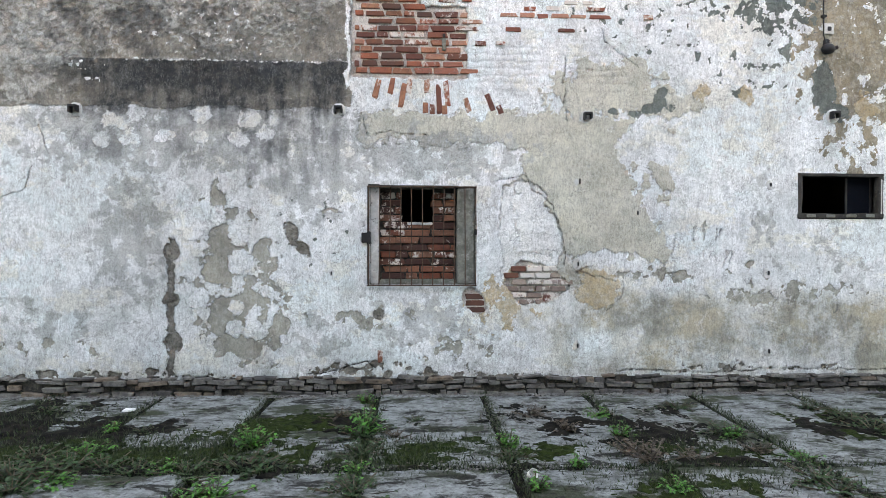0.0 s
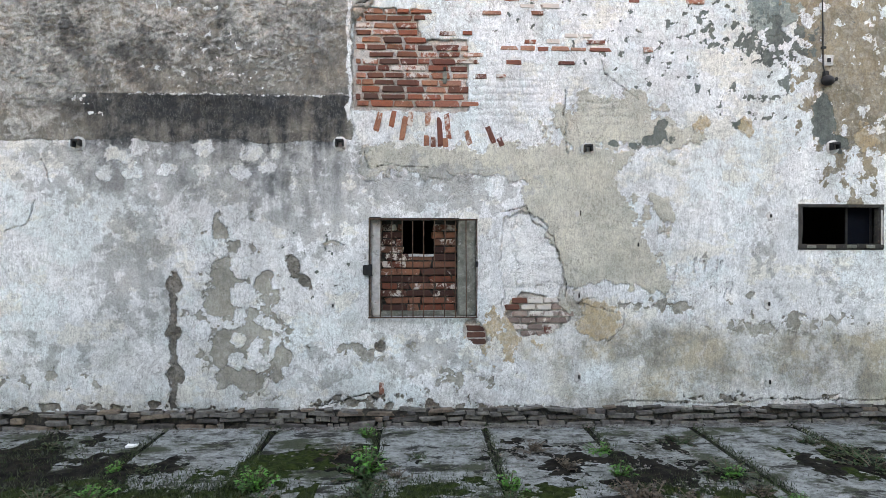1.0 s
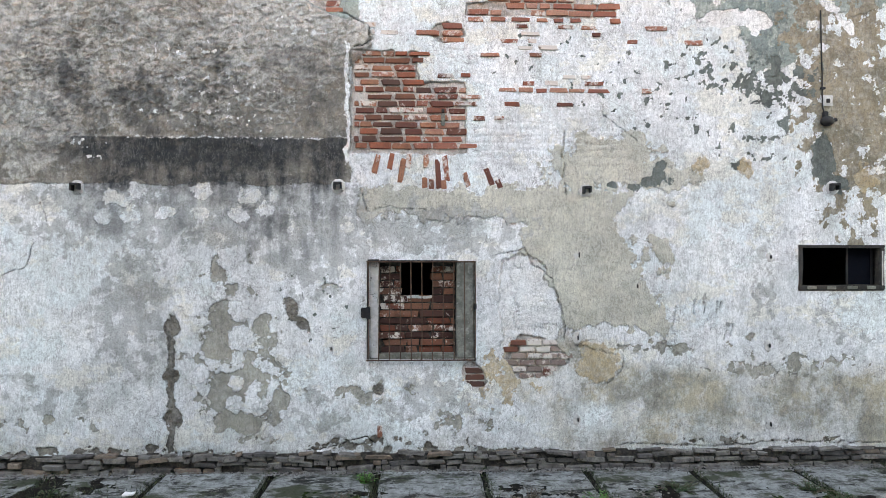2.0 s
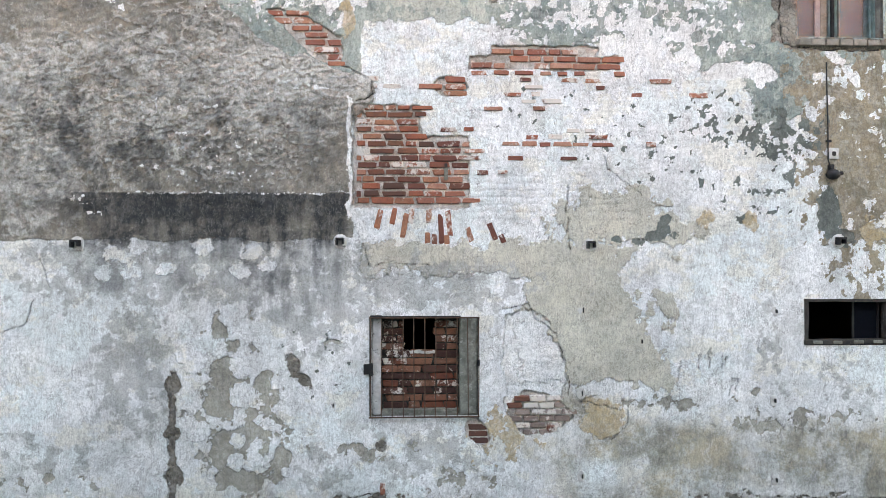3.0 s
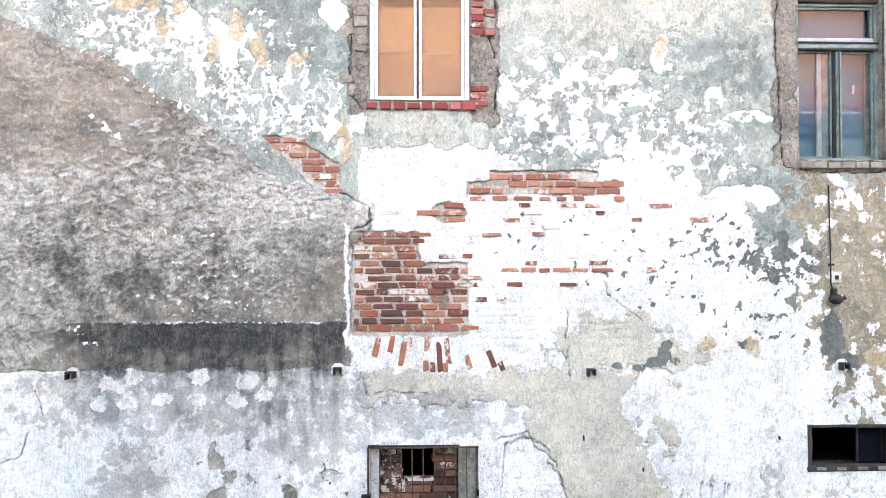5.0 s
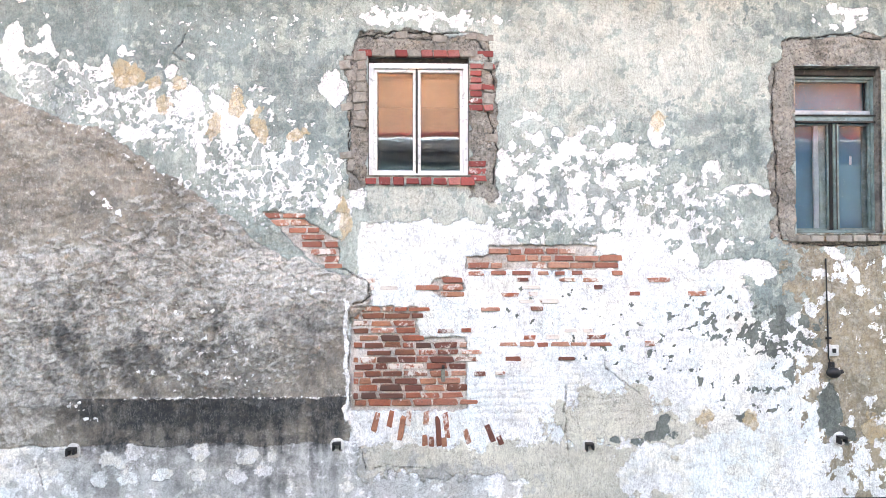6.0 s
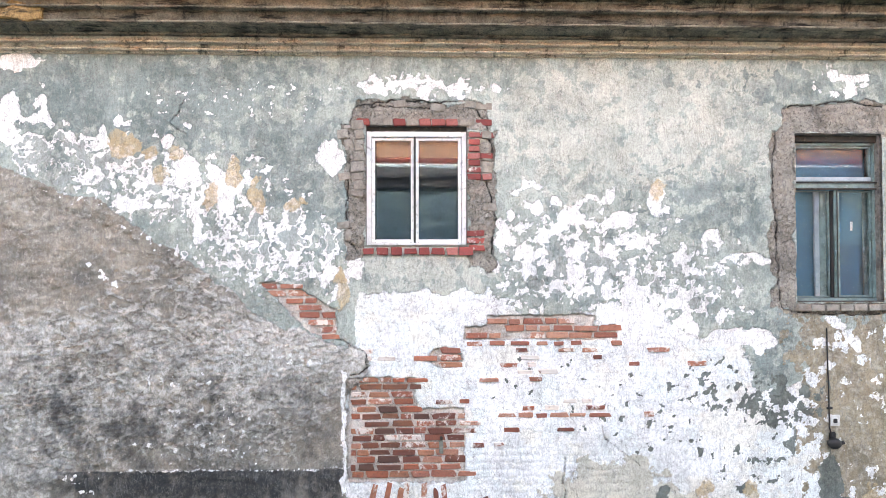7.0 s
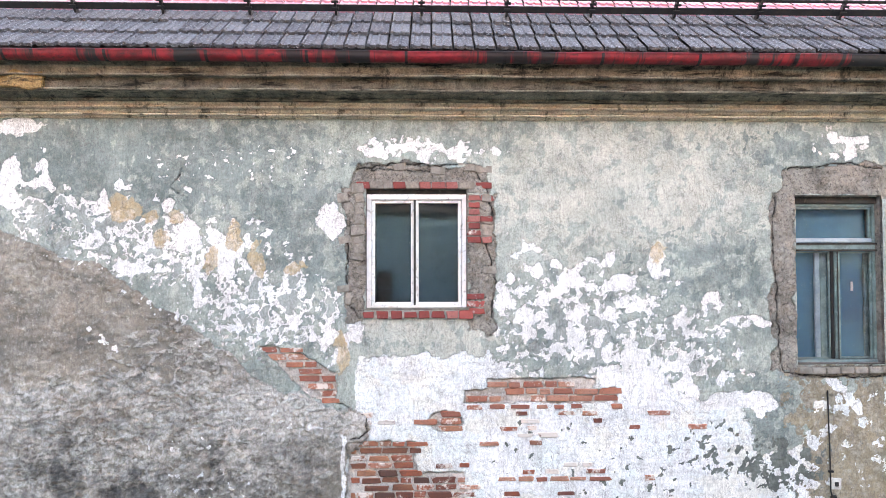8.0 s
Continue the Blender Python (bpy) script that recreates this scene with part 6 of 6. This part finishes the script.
def pebble(bm, p, r):
    s = r.uniform(0.004, 0.016)
    top = bm.verts.new(p + Vector((r.uniform(-0.4, 0.4) * s, r.uniform(-0.4, 0.4) * s, s * r.uniform(0.5, 1.0))))
    ring = [bm.verts.new(p + Vector((math.cos(a) * s * r.uniform(0.7, 1.2), math.sin(a) * s * r.uniform(0.7, 1.2), s * r.uniform(0.0, 0.4)))) for a in (0.2, 1.4, 2.7, 3.9, 5.1)]
    for k in range(5):
        bm.faces.new((ring[k], ring[(k + 1) % 5], top))


JOINTS = [(0.40 + i * 1.065, y, 0.10, 1.3) for i in range(-5, 5) for y in (3.6, 4.6, 5.4)]
CROSS = [(0.93 + i * 1.065, 3.975, 1.2, 0.07) for i in range(-5, 5)]
PATCHES = [(-3.073, 4.414, 1.0, 0.5), (-1.878, 4.378, 0.8, 0.4), (-2.703, 4.403, 1.2, 0.5), (-2.008, 4.506, 1.0, 0.5), (-0.258, 4.454, 0.7, 0.35), (1.725, 4.395, 1.0, 0.4), (-0.416, 4.105, 0.9, 0.3), (-3.620, 5.290, 0.8, 0.6), (1.623, 3.739, 1.0, 0.3)]
scatter_stuff("moss", M_MOSS, "short moss and grass in the joints and on the slabs", 24000, JOINTS + CROSS + PATCHES + PATCHES + PATCHES, blade, 21)
scatter_stuff("grit", M_GRIT, "crumbs of plaster and grit along the wall", 5000, [(x * 0.9, 5.98, 0.9, 0.10) for x in range(-5, 6)] + [(1.347, 5.330, 1.2, 0.5), (0.542, 5.174, 0.5, 0.5), (1.813, 4.812, 0.8, 0.6), (-0.087, 4.010, 1.6, 0.1)], pebble, 22)

scrap = thing("paper_scrap", (-2.892, 5.483, 0.012), "crumpled white scrap of paper lying on a slab", "litter")
bm = boxes((-0.05, 0.05, -0.03, 0.03, -0.004, 0.012), cuts=3, jitter=0.012)
part("sheet", bm, M_WHITE_PAINT, scrap)
cup = thing("cup", (0.485, 3.794, 0.03), "small white crushed cup lying in a weedy joint", "litter")
bm = bmesh.new()
bmesh.ops.create_cone(bm, cap_ends=False, segments=16, radius1=0.022, radius2=0.032, depth=0.06, matrix=pose(0, 0, 0, 60, 0, 20))
for v in bm.verts:
    v.co += Vector(noise.noise_vector(v.co * 30)) * 0.005
bmesh.ops.solidify(bm, geom=bm.faces[:], thickness=0.002)
part("cup_wall", bm, M_WHITE_PAINT, cup, smooth=True)


# ---- single roof tiles, then the bricks laid bare in the wall ----
for row in range(3):
    for i in range(-26, 27):
        ob = new("tile", TILES[(row + i) % 4])
        ob.parent = roof
        ob.matrix_basis = tilt @ pose((i + 0.02 * row) * TILE, row * GAUGE, 0.040 + rng.uniform(-0.004, 0.004), -5.0 + rng.uniform(-0.7, 0.7), 0, rng.uniform(-0.6, 0.6))

# stretches in which the lime has come off: x from, x to, z from, z to, share of bricks showing
BARE_MAIN = [
    (-0.96, -0.24, 3.96, 4.30, 0.97), (-0.96, 0.24, 3.26, 3.97, 0.97), (0.20, 0.50, 3.80, 3.87, 1.0), (0.02, 0.26, 3.97, 4.20, 0.45),
    (0.34, 0.68, 3.57, 3.63, 0.8), (0.56, 0.62, 3.53, 3.57, 1.0), (0.18, 0.54, 3.33, 3.39, 0.9), (0.35, 0.95, 3.12, 3.18, 0.55),
    (-0.86, -0.40, 4.36, 4.62, 0.5),
]
BARE_ROWS = [
    (0.62, 1.62, 3.86, 3.92, 1.0), (0.64, 0.95, 3.93, 3.99, 0.8), (1.08, 1.62, 3.93, 3.99, 0.8), (0.68, 0.80, 3.73, 3.80, 0.9), (1.26, 1.42, 3.73, 3.80, 0.9),
    (1.22, 1.50, 3.99, 4.20, 0.7), (0.66, 0.82, 4.00, 4.12, 0.5), (1.95, 2.30, 3.86, 3.92, 0.55), (0.35, 0.50, 4.27, 4.34, 0.9),
]
BARE_UPPER = [
    (0.50, 1.48, 4.86, 4.93, 1.0), (0.54, 1.80, 4.79, 4.86, 0.97), (0.18, 1.82, 4.71, 4.79, 0.97), (0.12, 1.55, 4.63, 4.71, 0.9), (-0.08, 0.20, 4.55, 4.63, 1.0),
    (0.62, 0.95, 4.40, 4.63, 0.6), (-0.24, 0.20, 4.46, 4.55, 1.0), (0.03, 0.26, 4.36, 4.46, 1.0), (0.80, 1.12, 4.22, 4.40, 0.6), (1.20, 1.75, 4.38, 4.62, 0.22),
    (1.72, 1.84, 4.62, 4.69, 1.0), (2.22, 2.36, 4.55, 4.62, 1.0), (1.98, 2.12, 4.40, 4.46, 1.0), (2.48, 2.62, 4.40, 4.47, 1.0), (2.52, 2.62, 2.86, 2.94, 1.0),
]


def showing(x, z):
    wave = 0.05 * noise.noise((x * 3, z * 9, 2))
    best = max([share for x0, x1, z0, z1, share in BARE_MAIN + BARE_ROWS + BARE_UPPER if x0 - 0.02 <= x + wave <= x1 + 0.02 and z0 <= z <= z1] or [0.0])
    # the slanting strip under the end of the cement coat
    if 4.70 < z < 5.28 and -1.86 + (5.28 - z) * 1.05 + wave < x < min(-1.10, -1.62 + (5.28 - z) * 1.9) + wave:
        best = 1.0
    return best


def in_bed(x, z):
    i, k = np.searchsorted(xs, x), np.searchsorted(zs, z)
    return LAYERS["brickwork"][k, i] > 0.01


left_edge = -0.933
k = 0
z = 3.29
while z < 5.30:
    h = rng.uniform(0.052, 0.064)
    x = left_edge - 0.9 - (0.13 if k % 2 else 0.0)
    while x < 3.0:
        w = rng.choice((0.23, 0.25, 0.20, 0.12, 0.17, 0.22))
        step = w
        if z < 4.5 and x < left_edge + 0.012 < x + w - 0.05:
            x, w = left_edge + 0.012, x + w - left_edge - 0.012
            step = w
        xm, zm = x + w / 2, z + h / 2
        if rng.random() < showing(xm, zm) and (xm - w / 2 > left_edge or zm > 4.55):
            bed = in_bed(xm, zm)
            dim = zm < 4.3 and xm < 0.2 and noise.noise((xm * 1.5, zm * 5, 4)) + 0.5 * (-0.35 - xm) > 0.02
            share = showing(xm, zm)
            shrink = rng.uniform(0.93, 1.0) if share > 0.9 else rng.uniform(0.45, 0.9)
            h_seen = h if bed else h * rng.uniform(0.70, 0.95)
            fresh = zm > 4.45 or (zm > 3.85 and xm > 0.1)
            piece("brick", ((M_BRICK_SOOT if rng.random() < 0.5 else M_BRICK) if dim else M_BRICK_ROSE if fresh or rng.random() < 0.35 else M_BRICK) if share > 0.85 else M_BRICK_LIMED, wall,
                  (xm, FACE + 0.045 + (0.004 if bed else -0.010) + rng.uniform(-0.007, 0.006), zm + rng.uniform(-0.004, 0.004)), ((w - 0.006) * shrink, 0.09, h_seen * rng.uniform(0.85, 1.05)), rng.uniform(-0.8, 0.8), rng)
        x += w + rng.uniform(0.010, 0.020)
    z, k = z + 0.0735, k + 1

# bricks of the flat arch, fanned out
for x, z, long, turn in ((-0.692, 3.125, 0.21, 14), (-0.543, 3.154, 0.17, 12), (-0.428, 3.067, 0.24, 10), (-0.359, 3.165, 0.17, 8), (-0.180, 3.164, 0.14, 4), (-0.192, 2.934, 0.12, 0),
                         (-0.123, 2.922, 0.11, 0), (-0.053, 3.026, 0.32, -4), (0.028, 3.095, 0.28, -6), (0.004, 2.922, 0.10, -4), (0.241, 2.967, 0.16, -16), (0.473, 3.007, 0.20, -22), (0.578, 2.931, 0.10, -24)):
    piece("brick", M_BRICK, wall, (x, FACE + 0.037, z), (0.056, 0.09, long), turn, rng)

# the two hollows low in the wall
for row in range(6):
    for i in range(4):
        x, z = 0.703 + i * 0.165 + (0.08 if row % 2 else 0), 0.939 + row * 0.069
        if ((x - 0.982) / 0.34) ** 2 + ((z - 1.144) / 0.22) ** 2 < 1:
            piece("brick", rng.choice((M_BRICK_PALE, M_BRICK_PALE, M_BRICK_SOOT)) if row > 3 else M_BRICK_PALE, wall, (x, FACE + 0.047, z), (0.150, 0.09, 0.054), 0, rng)
piece("brick", M_BRICK, wall, (1.089, FACE + 0.040, 0.974), (0.10, 0.09, 0.07), 0, rng)
for row in range(3):
    piece("brick", M_BRICK_SOOT, wall, (0.328, FACE + 0.055, 0.858 + row * 0.068), (0.20, 0.09, 0.058), 0, rng)
piece("brick", M_BRICK, wall, (-0.652, FACE + 0.036, 0.377), (0.05, 0.09, 0.13), 0, rng)

# broken surrounds of the windows
M_BRICK_CRIMSON = brick_material("crimson_brick", -0.10, ((0.36, 0.085, 0.075), (0.24, 0.055, 0.05), (0.42, 0.16, 0.14)))
M_SURROUND = weathered("surround_mortar", (0.37, 0.335, 0.295), (0.21, 0.187, 0.16), (0.10, 0.088, 0.075), 14, 70, relief=1.0, vary=0.3)
x0, z1, x1, z0 = OPENINGS["small"]
for i in range(8):
    piece("brick", M_BRICK_CRIMSON, wall, (x0 + 0.03 + i * 0.142, FACE + 0.008, z0 - 0.045), (rng.uniform(0.10, 0.135), 0.09, rng.uniform(0.06, 0.085)), 0, rng)
for k in range(7):
    for a in ((0.0,) if k % 3 else (0.0, 0.13)):
        piece("brick", M_BRICK_CRIMSON, wall, (x1 + 0.07 + a, FACE + 0.036 + rng.uniform(-0.008, 0.008), z1 - 0.10 - k * 0.072), (rng.uniform(0.09, 0.14), 0.09, rng.uniform(0.052, 0.064)), rng.uniform(-3, 3), rng)
for k in range(3):
    piece("brick", M_BRICK_CRIMSON, wall, (x1 + 0.09, FACE + 0.034, z0 - 0.01 + k * 0.074), (0.17, 0.09, 0.062), rng.uniform(-3, 3), rng)
z = z0 - 0.02
while z < z1 + 0.02:
    h = rng.uniform(0.06, 0.14)
    for side in (-1, 1):
        edge = x0 - 0.012 if side < 0 else x1 + 0.012
        a = 0.0 if side < 0 else 0.14
        while a < 0.19 + 0.05 * noise.noise((z * 4, side, 0)):
            w = rng.uniform(0.06, 0.16)
            if rng.random() < 0.62:
                piece("stone", M_SURROUND, wall, (edge + side * (a + w / 2), FACE + 0.040 + rng.uniform(-0.012, 0.012), z + h / 2), (w * rng.uniform(0.85, 1.05), 0.09, h * rng.uniform(0.8, 1.05)), rng.uniform(-14, 14), rng)
            a += w
    z += h
x = x0 - 0.1
while x < x1 + 0.12:
    w = rng.uniform(0.09, 0.22)
    piece("brick", M_BRICK_CRIMSON if rng.random() < 0.35 else M_SURROUND, wall, (x + w / 2, FACE + 0.040, z1 + 0.030), (w * 0.95, 0.09, 0.07), 0, rng)
    if rng.random() < 0.5:
        piece("brick", M_SURROUND, wall, (x + w / 2, FACE + 0.042, z1 + 0.20 + 0.02 * math.sin(x * 9)), (w * 0.95, 0.09, 0.075), rng.uniform(-6, 6), rng)
    x += w
x0, z1, x1, z0 = OPENINGS["tall"]
for i in range(7):
    piece("brick", M_SURROUND, wall, (x0 + 0.06 + i * 0.148, FACE + 0.010, z0 - 0.06), (0.138, 0.09, 0.065), 0, rng)
